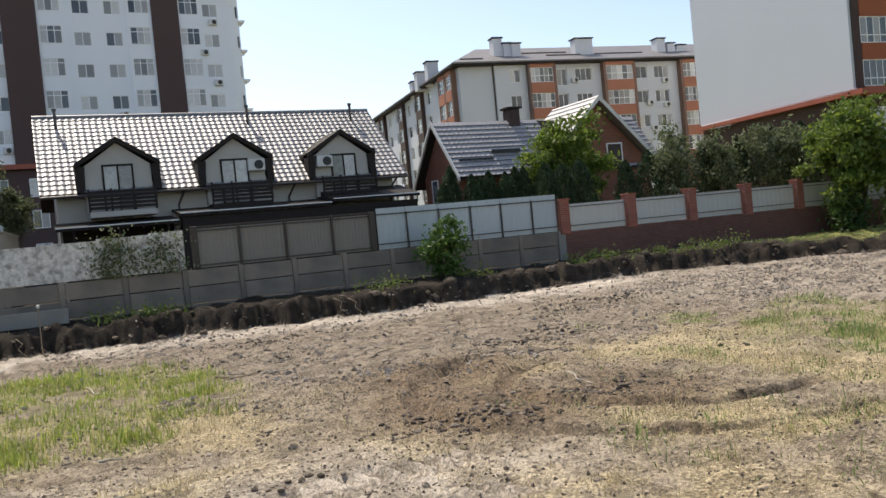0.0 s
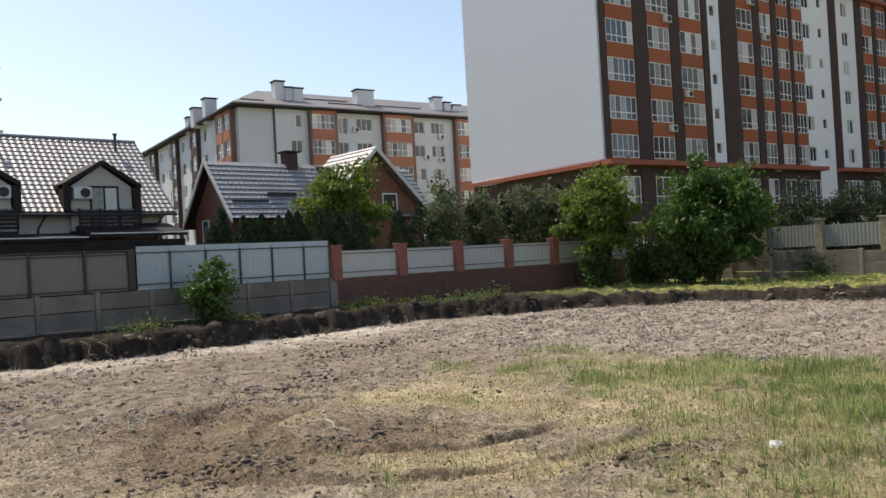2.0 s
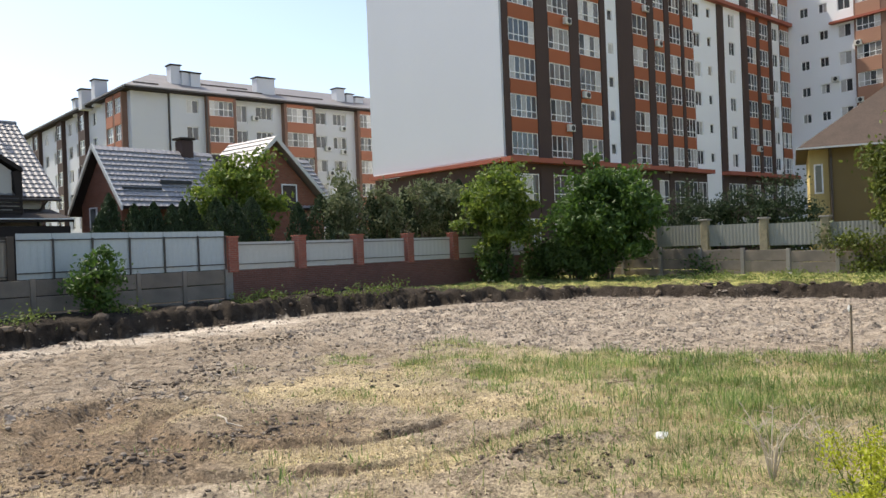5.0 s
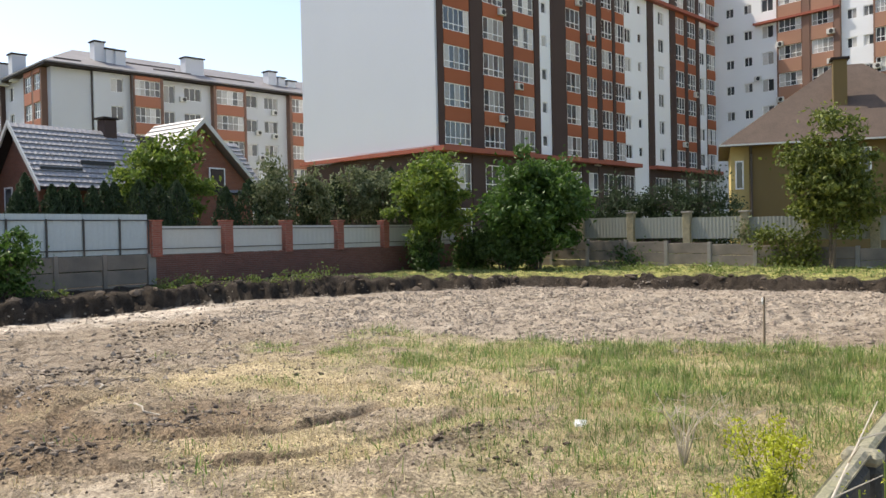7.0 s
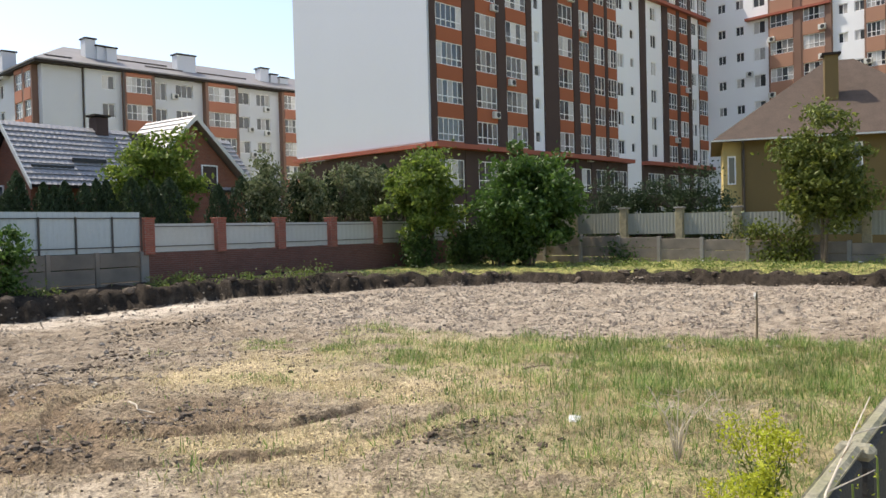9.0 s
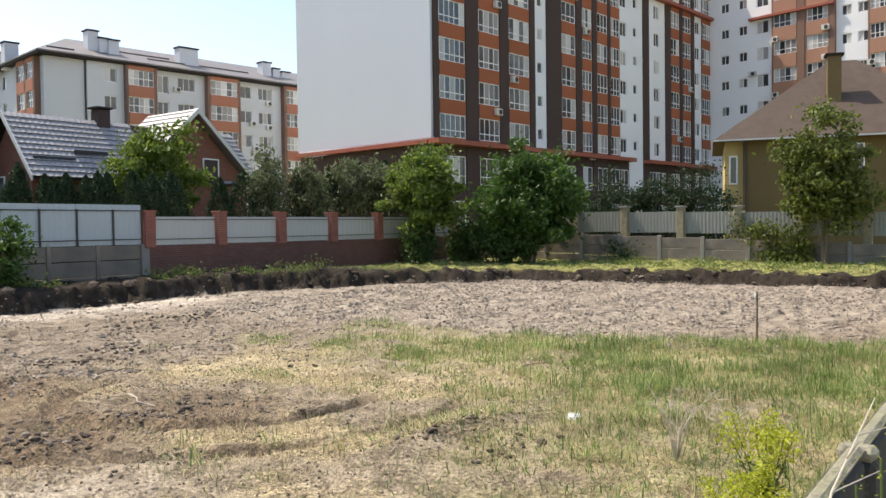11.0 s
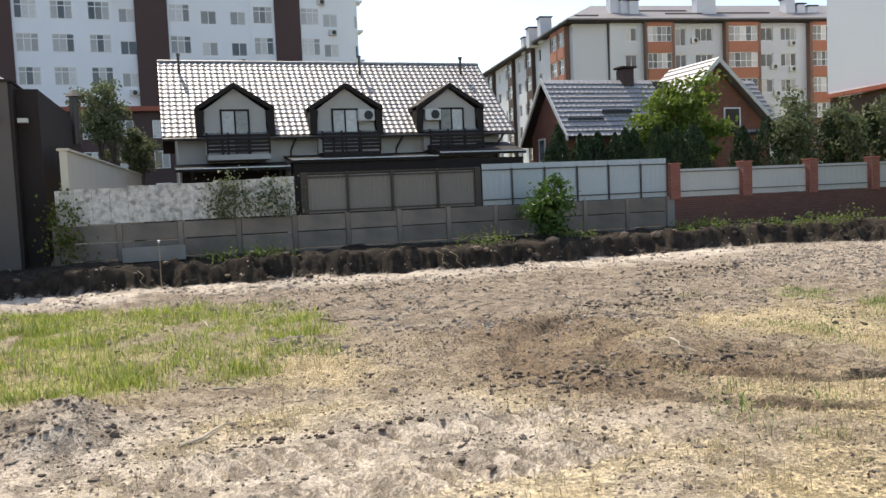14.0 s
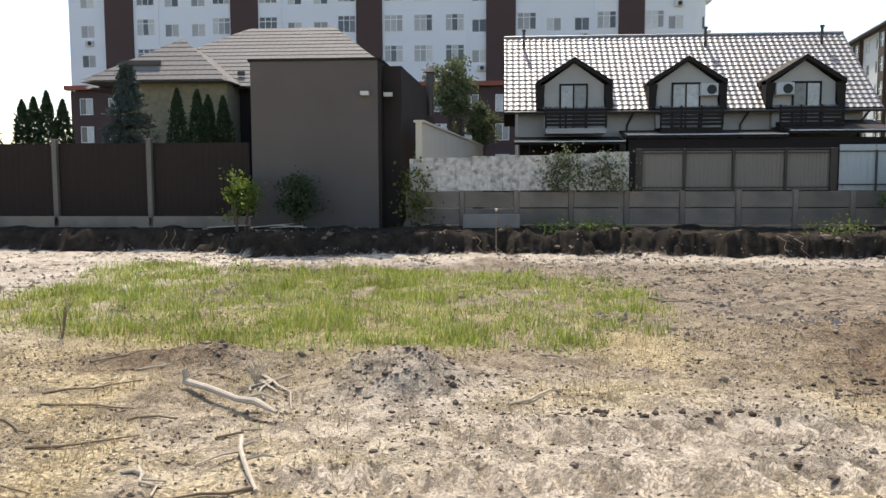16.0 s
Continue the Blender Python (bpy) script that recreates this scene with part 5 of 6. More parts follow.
def thuja(x, y, z, h, r, seed, label="dark green columnar thuja", matname="needle", name="thuja", n=3200):
    rs = np.random.RandomState(seed)
    t = thing(name, x, y, z, label, "conifer", "thujas along the fence")
    u = rs.rand(n) ** 0.8
    prof = r * np.minimum(1.0, (1 - u) * 2.2) ** 0.65 * (0.85 + 0.3 * rs.rand(n)) * (0.75 + 0.25 * np.minimum(1, u * 6))
    a = rs.rand(n) * 2 * math.pi
    bump_ = 1 + 0.16 * np.sin(a * 5 + u * 9) + 0.1 * np.sin(a * 9 - u * 17)
    rad = prof * bump_ * np.sqrt(rs.uniform(0.35, 1, n))
    put("crown", leaves_mesh("crown", np.stack([rad * np.cos(a), rad * np.sin(a), 0.1 + u * h], 1), 0.17, M[matname], seed, droop=-1.6, narrow=0.35), t)
    bm = bmesh.new()
    tube(bm, [(0, 0, -0.1), (0, 0, h * 0.9)], [0.07, 0.015], 6)
    part("trunk", bm, M["bark"], t)
    return t


def spruce_tree(x, y, z, h, r, seed):
    rs = np.random.RandomState(seed)
    t = thing("spruce", x, y, z, "blue-grey spruce tree rising over the dark fence", "conifer")
    bm = bmesh.new()
    tube(bm, [(0, 0, -0.1), (0, 0, h)], [0.1, 0.01], 7)
    part("trunk", bm, M["bark"], t)
    pts = []
    bm = bmesh.new()
    for k in range(26):
        u = k / 26
        for j in range(9):
            a = rs.rand() * 6.28
            ln = r * (1 - u) ** 0.85 * rs.uniform(0.75, 1.1) + 0.08
            z0 = 0.5 + u * (h - 0.55)
            tip = (ln * math.cos(a), ln * math.sin(a), z0 - 0.1 * ln + 0.12 * ln * ln)
            tube(bm, [(0, 0, z0), tip], [0.018, 0.004], 3)
            f = rs.rand(44) ** 0.7
            pts.append(np.outer(f, tip) + np.outer(1 - f, (0, 0, z0)) + rs.normal(size=(44, 3)) * (0.05, 0.05, 0.05))
    part("limb", bm, M["bark"], t)
    put("crown", leaves_mesh("crown", np.concatenate(pts), 0.19, M["spruce"], seed, narrow=0.25), t)
    return t


GH = ground_height
broadleaf("tree", 30.8, 23.1, GH(30.8, 23.1), 3.3, (2.15, 1.9, 2.5), "leaf_bright", 1, 9000, 0.25, 3, "slender light green tree before the brick fence", 95, spread_=0.24)
broadleaf("large_bush", 33.7, 19.2, GH(33.7, 19.2), 2.9, (3.0, 2.6, 3.0), "leaf", 2, 17000, 0.26, 5, "broad dark green bushy tree at the plot corner", 150, spread_=0.3, category="bush")
for i, (x, y, c, rr, m2) in enumerate(((32.8, 20.3, 1.2, 1.5, "leaf_dark"), (33.3, 20.9, 1.5, 1.4, "leaf_dark"), (33.2, 22.6, 0.9, 1.1, "leaf_dark"), (30.4, 23.4, 0.8, 0.8, "leaf_dark"), (34.9, 20.2, 3.4, 1.6, "leaf"))):
    broadleaf("bush", x, y, GH(x, y), c, (rr, rr, max(c, 1.5) * 0.95 if c < 3 else 1.8), m2, 60 + i, int(3200 * rr), 0.2, 3, "dark green undergrowth at the plot corner", 45, "corner undergrowth", 0.25, "bush")
broadleaf("tree", 36.3, 7.0, GH(36.3, 7.0), 3.6, (1.8, 2.0, 2.6), "leaf_warm", 3, 11000, 0.23, 2, "dense yellowish green tree over the concrete fence", 105, spread_=0.25)
broadleaf("bush", 11.5, 23.6, GH(11.5, 23.6), 1.0, (0.72, 0.6, 1.15), "leaf", 4, 2400, 0.16, 3, "leafy sapling against the pale sheet fence", 34, spread_=0.17, category="bush")
broadleaf("tree", 22.9, 33.0, 0.7, 4.1, (2.6, 2.3, 2.5), "leaf_bright", 5, 9500, 0.25, 3, "light green fruit tree in the brick house's garden", 110, spread_=0.26)
broadleaf("bush", -8.0, 23.9, GH(-8, 23.9), 1.05, (0.65, 0.5, 0.8), "leaf_bright", 6, 1500, 0.12, 3, "sparse yellow-green bush by the grey block", 26, spread_=0.15, category="bush")
broadleaf("bush", -6.3, 24.2, GH(-6.3, 24.2), 0.8, (0.75, 0.4, 0.75), "needle", 7, 1800, 0.12, 3, "dark bush in the shade of the grey block", 26, spread_=0.17, category="bush")
broadleaf("tree", -2.9, 46.5, 0.7, 6.3, (1.5, 1.3, 2.2), "leaf_olive", 8, 5200, 0.2, 2, "olive-grey tree behind the beige wall", 55, spread_=0.2)
broadleaf("tree", -1.3, 46.8, 0.7, 4.6, (0.95, 0.9, 1.3), "leaf_olive", 9, 3600, 0.18, 1, "drooping olive-grey tree behind the beige wall", 30, spread_=0.2)
for i, (x, y, c, rr, m2) in enumerate(((26.0, 29.0, 3.2, 1.0, "leaf_olive"), (31.9, 29.0, 3.6, 1.3, "leaf_olive"), (33.6, 28.6, 3.8, 1.4, "leaf_olive"), (36.2, 28.7, 3.7, 1.5, "leaf"), (29.0, 28.9, 3.3, 1.0, "leaf_olive"))):
    broadleaf("tree", x, y, 0.7, c, (rr, rr, 1.8), m2, 20 + i, 3000, 0.2, 2, "grey-green fruit tree between dark thujas", 50, spread_=0.24)
for i, (x, y, c) in enumerate(((41.2, 19.2, 2.3), (41.3, 17.8, 2.4), (41.5, 16.2, 2.3), (41.3, 14.6, 2.4), (41.6, 13.1, 2.2))):
    broadleaf("tree", x, y, 0.6, c, (1.2, 1.2, 2.3), "needle", 30 + i, 3600, 0.16, 1, "dark evergreen hedge tree behind the corrugated fence", 40, "hedge trees", 0.24)
for i, (x, top, r) in enumerate(((14.6, 3.9, .4), (15.0, 4.6, .42), (15.8, 4.2, .4), (16.3, 4.1, .4), (16.8, 4.3, .42), (17.4, 4.2, .42), (18.0, 4.4, .42), (18.5, 4.4, .42), (19.4, 4.5, .6), (20.4, 4.4, .6), (21.4, 4.6, .6),
                                 (23.7, 4.4, .45), (25.2, 4.8, .65), (26.8, 5.5, .6), (28.3, 4.9, .5), (29.3, 5.0, .6), (31.0, 5.2, .55), (32.9, 5.7, .75), (34.2, 5.6, .7), (35.5, 5.9, .75), (36.7, 5.8, .7), (38.0, 5.5, .7))):
    thuja(x, 29.5 + 0.2 * math.sin(i * 2.1), 0.8, top - 0.8, r * 1.35, 100 + i)
for i, (x, top) in enumerate(((-17.75, 4.9), (-17.3, 5.0), (-16.8, 5.2), (-16.2, 4.9), (-19.0, 4.6), (-20.0, 4.5))):
    thuja(x, 29, 0.8, top - 0.8, 0.42, 140 + i, n=2600)
for i, (x, top) in enumerate(((-11.9, 5.25), (-11.15, 5.2), (-10.75, 5.0), (-10.2, 4.95))):
    thuja(x, 29, 0.8, top - 0.8, 0.42, 150 + i, n=2600)
spruce_tree(-13.75, 29, 0.8, 5.6, 1.6, 160)


def creeper(name, x, y, z, n, box, leafm, seed, label, size=0.12, rz=0.0):
    """Climbing leaves over a wall, with its vines."""
    rs = np.random.RandomState(seed)
    t = thing(name, x, y, z, label, "climbing plant", rz=rz)
    c = rs.uniform(0, 1, (26, 3)) * np.array((box[0], 0.1, box[2]))
    p = c[rs.randint(0, 26, n)] + rs.normal(size=(n, 3)) * np.array((0.26, 0.07, 0.2))
    p[:, 1] = -np.abs(p[:, 1]) * box[1]
    p = p[p[:, 2] > -0.05]
    put("foliage", leaves_mesh("foliage", p, size, M[leafm], seed, droop=0.8, narrow=0.8), t)
    bm = bmesh.new()
    for k in range(6):
        q = c[k]
        tube(bm, [(q[0] + rs.uniform(-.3, .3), -0.03, -0.05), (q[0] + rs.uniform(-.1, .1), -0.05, q[2] * 0.5), (q[0], -0.04, q[2])], [0.015, 0.011, 0.005], 5)
    part("vine", bm, M["twig"], t)


creeper("ivy", 1.1, 24.93, 1.74, 1300, (2.6, 1.2, 1.05), "leaf_olive", 201, "ivy climbing the limewashed wall", 0.09)
creeper("ivy", -3.1, 24.9, 0.55, 380, (0.6, 1.2, 1.9), "leaf_warm", 202, "creeper at the end of the concrete fence")
creeper("ivy", 36.85, 10.0, 0.35, 1900, (2.3, 3.2, 1.7), "leaf_warm", 203, "grey-green creeper over the concrete fence", 0.14, rz=-90)
creeper("ivy", 37.55, 10.95, 0.4, 420, (0.35, 1.2, 2.2), "leaf_olive", 204, "creeper climbing an ochre pillar", 0.12, rz=-90)
creeper("ivy", 36.85, 16.6, 0.35, 260, (1.2, 1.5, 0.9), "leaf_dark", 205, "creeper beside the bushy tree", 0.14, rz=-90)


def scatter(n, seed, box, keep):
    """Random ground places in a rectangle, kept with the chance that keep(x, y) gives."""
    rs = np.random.RandomState(seed)
    x, y = rs.uniform(box[0], box[1], n), rs.uniform(box[2], box[3], n)
    ok = rs.rand(n) < keep(x, y)
    x, y = x[ok], y[ok]
    return x, y, height(x, y), rs


def blades(name, x, y, z, rs, tall, wide, lean, material, label, flat=0.0):
    n = len(x)
    a = rs.rand(n) * 2 * math.pi
    h = tall * rs.uniform(0.45, 1.25, n) * (0.2 + 0.7 * field(x, y, 0.8, 351, 3) + 1.9 * np.maximum(0, field(x, y, 0.5, 355, 2) - 0.42))
    if np.ndim(flat) == 0 and flat:
        up = rs.uniform(0.02, 0.35, n) * h
        out = h
    else:
        out = h * np.minimum(0.97, lean * rs.rand(n) ** 0.6)
        up = np.sqrt(np.maximum(h * h - out * out, 0.0004))
    w = wide * rs.uniform(0.6, 1.4, n)
    b = a + math.pi / 2 + rs.uniform(-0.5, 0.5, n)
    bx_, by_ = np.cos(b) * w / 2, np.sin(b) * w / 2
    tx, ty = np.cos(a) * out, np.sin(a) * out
    base = np.stack([x, y, z - 0.01], 1)
    v = np.stack([base + np.stack([bx_, by_, 0 * x], 1), base - np.stack([bx_, by_, 0 * x], 1),
                  base + np.stack([tx * 0.45 - bx_ * .7, ty * 0.45 - by_ * .7, up * 0.62], 1), base + np.stack([tx * 0.45 + bx_ * .7, ty * 0.45 + by_ * .7, up * 0.62], 1),
                  base + np.stack([tx, ty, up], 1)], 1).reshape(-1, 3)
    k = np.arange(n) * 5
    f = [tuple(q) for q in np.stack([k, k + 1, k + 2, k + 3], 1).tolist()] + [tuple(q) for q in np.stack([k + 3, k + 2, k + 4], 1).tolist()]
    me = bpy.data.meshes.new(name)
    me.from_pydata(v.tolist(), [], f)
    me.materials.append(material)
    return tagged(new(name, me), label, "grass", kind="stuff")


def keep_green(x, y):
    g, s, b, k = zones(x, y)
    return np.clip((g - 0.12) * 1.6, 0, 1) * (k < -0.2) * (0.3 + 0.7 * ramp(field(x, y, 0.45, 301, 2), 0.35, 0.6)) * (0.5 + 0.5 * ramp(field(x, y, 1.3, 303, 2), 0.38, 0.58))


def keep_straw(x, y):
    g, s, b, k = zones(x, y)
    return np.clip(1.5 * s, 0, 1) * (1 - 0.85 * b) * (k < -0.3) * (0.12 + 0.88 * ramp(field(x, y, 0.6, 311, 3), 0.36, 0.58))


def keep_verge(x, y):
    k = bank_side(x, y)
    return ramp(k, 0.55, 1.1) * ((x > 24) * 1.0 + (x <= 24) * 0.10 * ramp(field(x, y, 1.5, 321, 2), 0.45, 0.65)) * ((y < 24.6) & (x < 36.8))


x, y, z, rs = scatter(170000, 401, (-10.5, 4.0, 6.0, 20.0), keep_green)
blades("grass", x, y, z, rs, 0.23, 0.014, 0.85, M["grass"], "patchy yellow-green grass on the plot")
x, y, z, rs = scatter(150000, 413, (4.0, 18.0, 1.0, 14.5), keep_green)
blades("grass", x, y, z, rs, 0.17, 0.012, 1.25, M["grass_deep"], "patchy green grass beside the mud")
x, y, z, rs = scatter(45000, 402, (8.0, 18.0, 1.0, 9.0), lambda a, b: keep_green(a, b) * ramp(a, 8.5, 11))
blades("grass", x, y, z, rs, 0.27, 0.013, 1.3, M["grass_deep"], "long green grass beside the mud")
x, y, z, rs = scatter(220000, 403, (-9.5, 15.5, 2.2, 14.5), keep_straw)
blades("straw", x, y, z, rs, 0.13, 0.008, 0.9, M["straw"], "flattened dry straw over the soil", flat=1.0)
x, y, z, rs = scatter(100000, 404, (-9.5, 15.5, 2.2, 14.5), lambda a, b: keep_straw(a, b) * 0.8)
blades("stubble", x, y, z, rs, 0.11, 0.008, 0.6, M["straw"], "short dry grass stubble")
x, y, z, rs = scatter(60000, 417, (5.0, 18.0, 1.0, 13.5), lambda a, b: keep_green(a, b) * (0.35 + 0.65 * ramp(field(a, b, 0.8, 331, 2), 0.45, 0.62)))
blades("dry_stalks", x, y, z, rs, 0.21, 0.009, 1.3, M["straw"], "bleached dry stalks tangled in the green grass")
x, y, z, rs = scatter(60000, 418, (4.5, 14.0, 1.0, 10.0), lambda a, b: 0.5 * np.clip(zones(a, b)[1], 0, 1) * ramp(field(a, b, 0.5, 333, 3), 0.5, 0.66))
blades("grass", x, y, z, rs, 0.13, 0.011, 1.2, M["grass_deep"], "thin tufts of green grass in the straw")
x, y, z, rs = scatter(90000, 405, (-16, 37, 0.5, 25), keep_verge)
blades("verge_grass", x, y, z, rs, 0.15, 0.02, 1.0, M["grass_deep"], "green verge grass on the earth bank")


x, y, z, rs = scatter(120000, 412, (5.0, 15.5, 1.2, 6.4), lambda a, b: 0.75 * ramp(a - 5.6 + 1.5 * (field(a, b, 1.0, 381, 2) - 0.5), -0.6, 1.2) * ramp(6.2 - b, 0, 1.2) * (0.3 + 0.7 * ramp(field(a, b, 0.4, 383, 2), 0.35, 0.6)))
half = len(x) // 4
blades("grass", x[:half], y[:half], z[:half], rs, 0.16, 0.009, 1.0, M["grass_deep"], "tangled half-dry grass near the fence")
blades("straw", x[half:], y[half:], z[half:], rs, 0.22, 0.008, 1.0, M["straw"], "dry bleached grass near the fence", flat=1.0)


def lumps(name, x, y, z, size, rs, material, label):
    """Rough little stones or clods, each a crumpled eight- to twenty-sided lump."""
    bm = bmesh.new()
    bmesh.ops.create_icosphere(bm, subdivisions=1, radius=1.0)
    bv = np.array([v.co[:] for v in bm.verts])
    bf = np.array([[v.index for v in f.verts] for f in bm.faces])
    bm.free()
    n, m = len(x), len(bv)
    s = size[:, None, None] * (0.65 + 0.6 * rs.rand(n, m, 1)) * np.array((1, 1, 0.6)) * (0.7 + 0.6 * rs.rand(n, 1, 3))
    v = bv[None] * s + np.stack([x, y, z + size * 0.15], 1)[:, None]
    f = bf[None] + (np.arange(n) * m)[:, None, None]
    me = raw(name, v.reshape(-1, 3).tolist(), f.reshape(-1, 3).tolist(), material)
    return tagged(new(name, me), label, "soil", kind="stuff")


def keep_clods(x, y):
    g, s, b, k = zones(x, y)
    heap = np.zeros_like(x)
    for cx, cy, rx, ry in ((4.3, 8.3, 0.6, 0.5), (6.1, 8.4, 0.7, 0.35), (8.6, 13.3, 0.7, 0.4), (7.7, 12.6, 0.9, 0.5), (-1.2, 8.3, 0.7, 0.6), (7.3, 4.9, 0.8, 0.25), (-3.6, 9.3, 1.0, 0.3), (11.0, 16.0, 1.5, 0.8), (2.8, 16.5, 2.0, 0.5)):
        heap = np.maximum(heap, np.exp(-(((x - cx) / rx) ** 2 + ((y - cy) / ry) ** 2)))
    return np.clip(0.9 * heap + 0.04 * (1 - s) + 0.06 * b + 0.5 * ramp(k, -0.7, -0.1) * (k < 0.15), 0, 1) * (k < 0.6)


x, y, z, rs = scatter(70000, 406, (-10, 29.5, 4.0, 23.5), keep_clods)
lumps("soil_clods", x, y, z, 0.010 + 0.042 * rs.rand(len(x)) ** 2.6, rs, M["clod"], "dark crumbled clods of turned soil")
x, y, z, rs = scatter(5200, 407, (-15, 37, 0.5, 23.9), lambda a, b: ((bank_side(a, b) > -0.25) & (bank_side(a, b) < 0.75)) * 1.0)
lumps("bank_clods", x, y, z, 0.03 + 0.11 * rs.rand(len(x)) ** 2, rs, M["dark_clod"], "rough clods along the dug earth bank")
x, y, z, rs = scatter(700, 415, (7.5, 30.5, 12, 23.9), lambda a, b: ((bank_side(a, b) > 0.15) & (bank_side(a, b) < 0.6)) * 1.0)
lumps("turf_lumps", x, y, z - 0.04, 0.10 + 0.16 * rs.rand(len(x)) ** 1.5, rs, M["dark_clod"], "overhanging lumps of turf along the dug bank")


def heap_density(x, y):
    """Where the digger dropped dark clods."""
    d = np.zeros_like(x)
    for cx, cy, rx, ry in ((4.2, 8.15, 0.7, 0.6), (3.7, 8.6, 0.8, 0.3), (5.9, 8.4, 0.75, 0.32), (8.7, 13.5, 0.55, 0.35), (7.6, 12.8, 0.9, 0.45), (7.3, 4.9, 0.8, 0.22), (7.1, 4.0, 0.4, 0.25), (-3.9, 10.9, 0.9, 0.25),
                           (-5.2, 18.6, 1.6, 0.35), (6.2, 16.8, 0.7, 0.3), (12.2, 16.8, 1.3, 0.5), (0.6, 7.45, 1.6, 0.10), (9.3, 9.4, 0.3, 0.2), (4.6, 18.6, 1.2, 0.3)):
        d = np.maximum(d, np.exp(-(((x - cx) / rx) ** 2 + ((y - cy) / ry) ** 2) ** 1.5))
    return d * (0.25 + 0.75 * ramp(field(x, y, 0.3, 95, 2), 0.35, 0.6))


x, y, z, rs = scatter(60000, 416, (-7.5, 14.0, 3.5, 19.5), heap_density)
lumps("dark_clods", x, y, z, 0.012 + 0.045 * rs.rand(len(x)) ** 2.4, rs, M["dark_clod"], "heaped dark damp clods dropped by the digger")

def crumbs(name, x, y, z, size, rs, material, label):
    """Tiny crumbs of soil and straw stubs: crumpled eight-sided bits."""
    bv = np.array([(1, 0, 0), (-1, 0, 0), (0, 1, 0), (0, -1, 0), (0, 0, 1), (0, 0, -1)], float)
    bf = np.array([(0, 2, 4), (2, 1, 4), (1, 3, 4), (3, 0, 4), (2, 0, 5), (1, 2, 5), (3, 1, 5), (0, 3, 5)])
    n = len(x)
    v = bv[None] * (size[:, None, None] * (0.5 + rs.rand(n, 6, 1)) * (0.6 + 0.8 * rs.rand(n, 1, 3)) * np.array((1, 1, 0.7))) + np.stack([x, y, z + size * 0.2], 1)[:, None]
    f = bf[None] + (np.arange(n) * 6)[:, None, None]
    return tagged(new(name, raw(name, v.reshape(-1, 3).tolist(), f.reshape(-1, 3).tolist(), material)), label, "soil", kind="stuff")


x, y, z, rs = scatter(40000, 410, (-8, 12, 4.2, 13), lambda a, b: (0.25 + 0.75 * ramp(field(a, b, 0.5, 361, 3), 0.42, 0.6)) * (1 - 0.75 * zones(a, b)[0]) * 0.8 * (1 - 0.92 * np.maximum(crawler_band(a, b, 0.0), crawler_band(a, b, -1.1))))
crumbs("soil_crumbs", x, y, z, 0.006 + 0.018 * rs.rand(len(x)) ** 2, rs, M["clod"], "fine crumbled soil over the near ground")
x, y, z, rs = scatter(32000, 411, (-14, 29.5, 11, 23.5), lambda a, b: (bank_side(a, b) < 0.1) * (0.1 + 0.9 * ramp(field(a, b, 0.8, 371, 3), 0.44, 0.62)) * (1 - 0.8 * zones(a, b)[0]))
crumbs("mud_crumbs", x, y, z, 0.015 + 0.04 * rs.rand(len(x)) ** 2.2, rs, M["mud_lump"], "churned lumps of grey mud")

x, y, z, rs = scatter(26000, 414, (14, 29.3, 2.5, 19), lambda a, b: (bank_side(a, b) < -0.1) * (0.12 + 0.88 * ramp(field(a, b * 2.2, 0.9, 391, 3), 0.44, 0.6)) * (1 - zones(a, b)[0]))
crumbs("mud_crumbs", x, y, z, 0.014 + 0.045 * rs.rand(len(x)) ** 2.0, rs, M["mud_lump"], "churned lumps of brown mud in the dug strip")

# weeds along the bank's lip
rs = np.random.RandomState(408)
places = []
for k in range(210):
    x = rs.uniform(-12, 24)
    if field(np.array([x]), np.array([3.3]), 2.0, 341, 2)[0] < (0.56 if x < 9 else 0.45):
        continue
    y = np.interp(x, BANK[:, 0], BANK[:, 1]) + rs.uniform(0.5, 1.5)
    z = ground_height(x, y)
    r = rs.uniform(0.12, 0.3)
    places.append(np.array((x, y, z + r * 0.5)) + rs.normal(size=(46, 3)) * np.array((r * 1.3, r * 0.8, r * 0.6)))
for k in range(60):
    x, y = rs.uniform(30, 36.5), rs.uniform(4, 17)
    places.append(np.array((x, y, ground_height(x, y) + 0.1)) + rs.normal(size=(36, 3)) * np.array((0.25, 0.25, 0.1)))
tagged(new("weeds", leaves_mesh("weeds", np.concatenate(places), 0.10, M["weed"], 409, droop=0.2, narrow=0.6)), "low leafy weeds along the lip of the earth bank", "weeds", kind="stuff")


# ---- sticks, stakes and litter ----
def rod(name, pts, r0, r1, material, label, category, group="", sides=7):
    o = pts[0]
    bm = bmesh.new()
    n = len(pts)
    tube(bm, [tuple(p[i] - o[i] for i in range(3)) for p in pts], [r0 + (r1 - r0) * i / (n - 1) for i in range(n)], sides)
    ob = new(name, finish(name, bm, material))
    ob.matrix_basis = pose(*o)
    return tagged(ob, label, category, group)


def stick(a, b, r0=0.018, r1=0.008, material="twig", seed=0, label="dry brown stick lying on the ground", bend=0.06):
    rs = random.Random(seed)
    pts = []
    for i in range(5):
        f = i / 4
        x, y = a[0] + (b[0] - a[0]) * f + rs.uniform(-bend, bend), a[1] + (b[1] - a[1]) * f + rs.uniform(-bend, bend)
        pts.append((x, y, ground_height(x, y) + r0 * 0.8 + (0.01 if 0 < i < 4 else 0)))
    return rod("stick", pts, r0, r1, M[material], label, "stick", "sticks on the plot")


log = thing("branch", -3.41, 7.96, GH(-3.41, 7.96), "bleached bent branch with a cut upright end", "branch")
bm = bmesh.new()
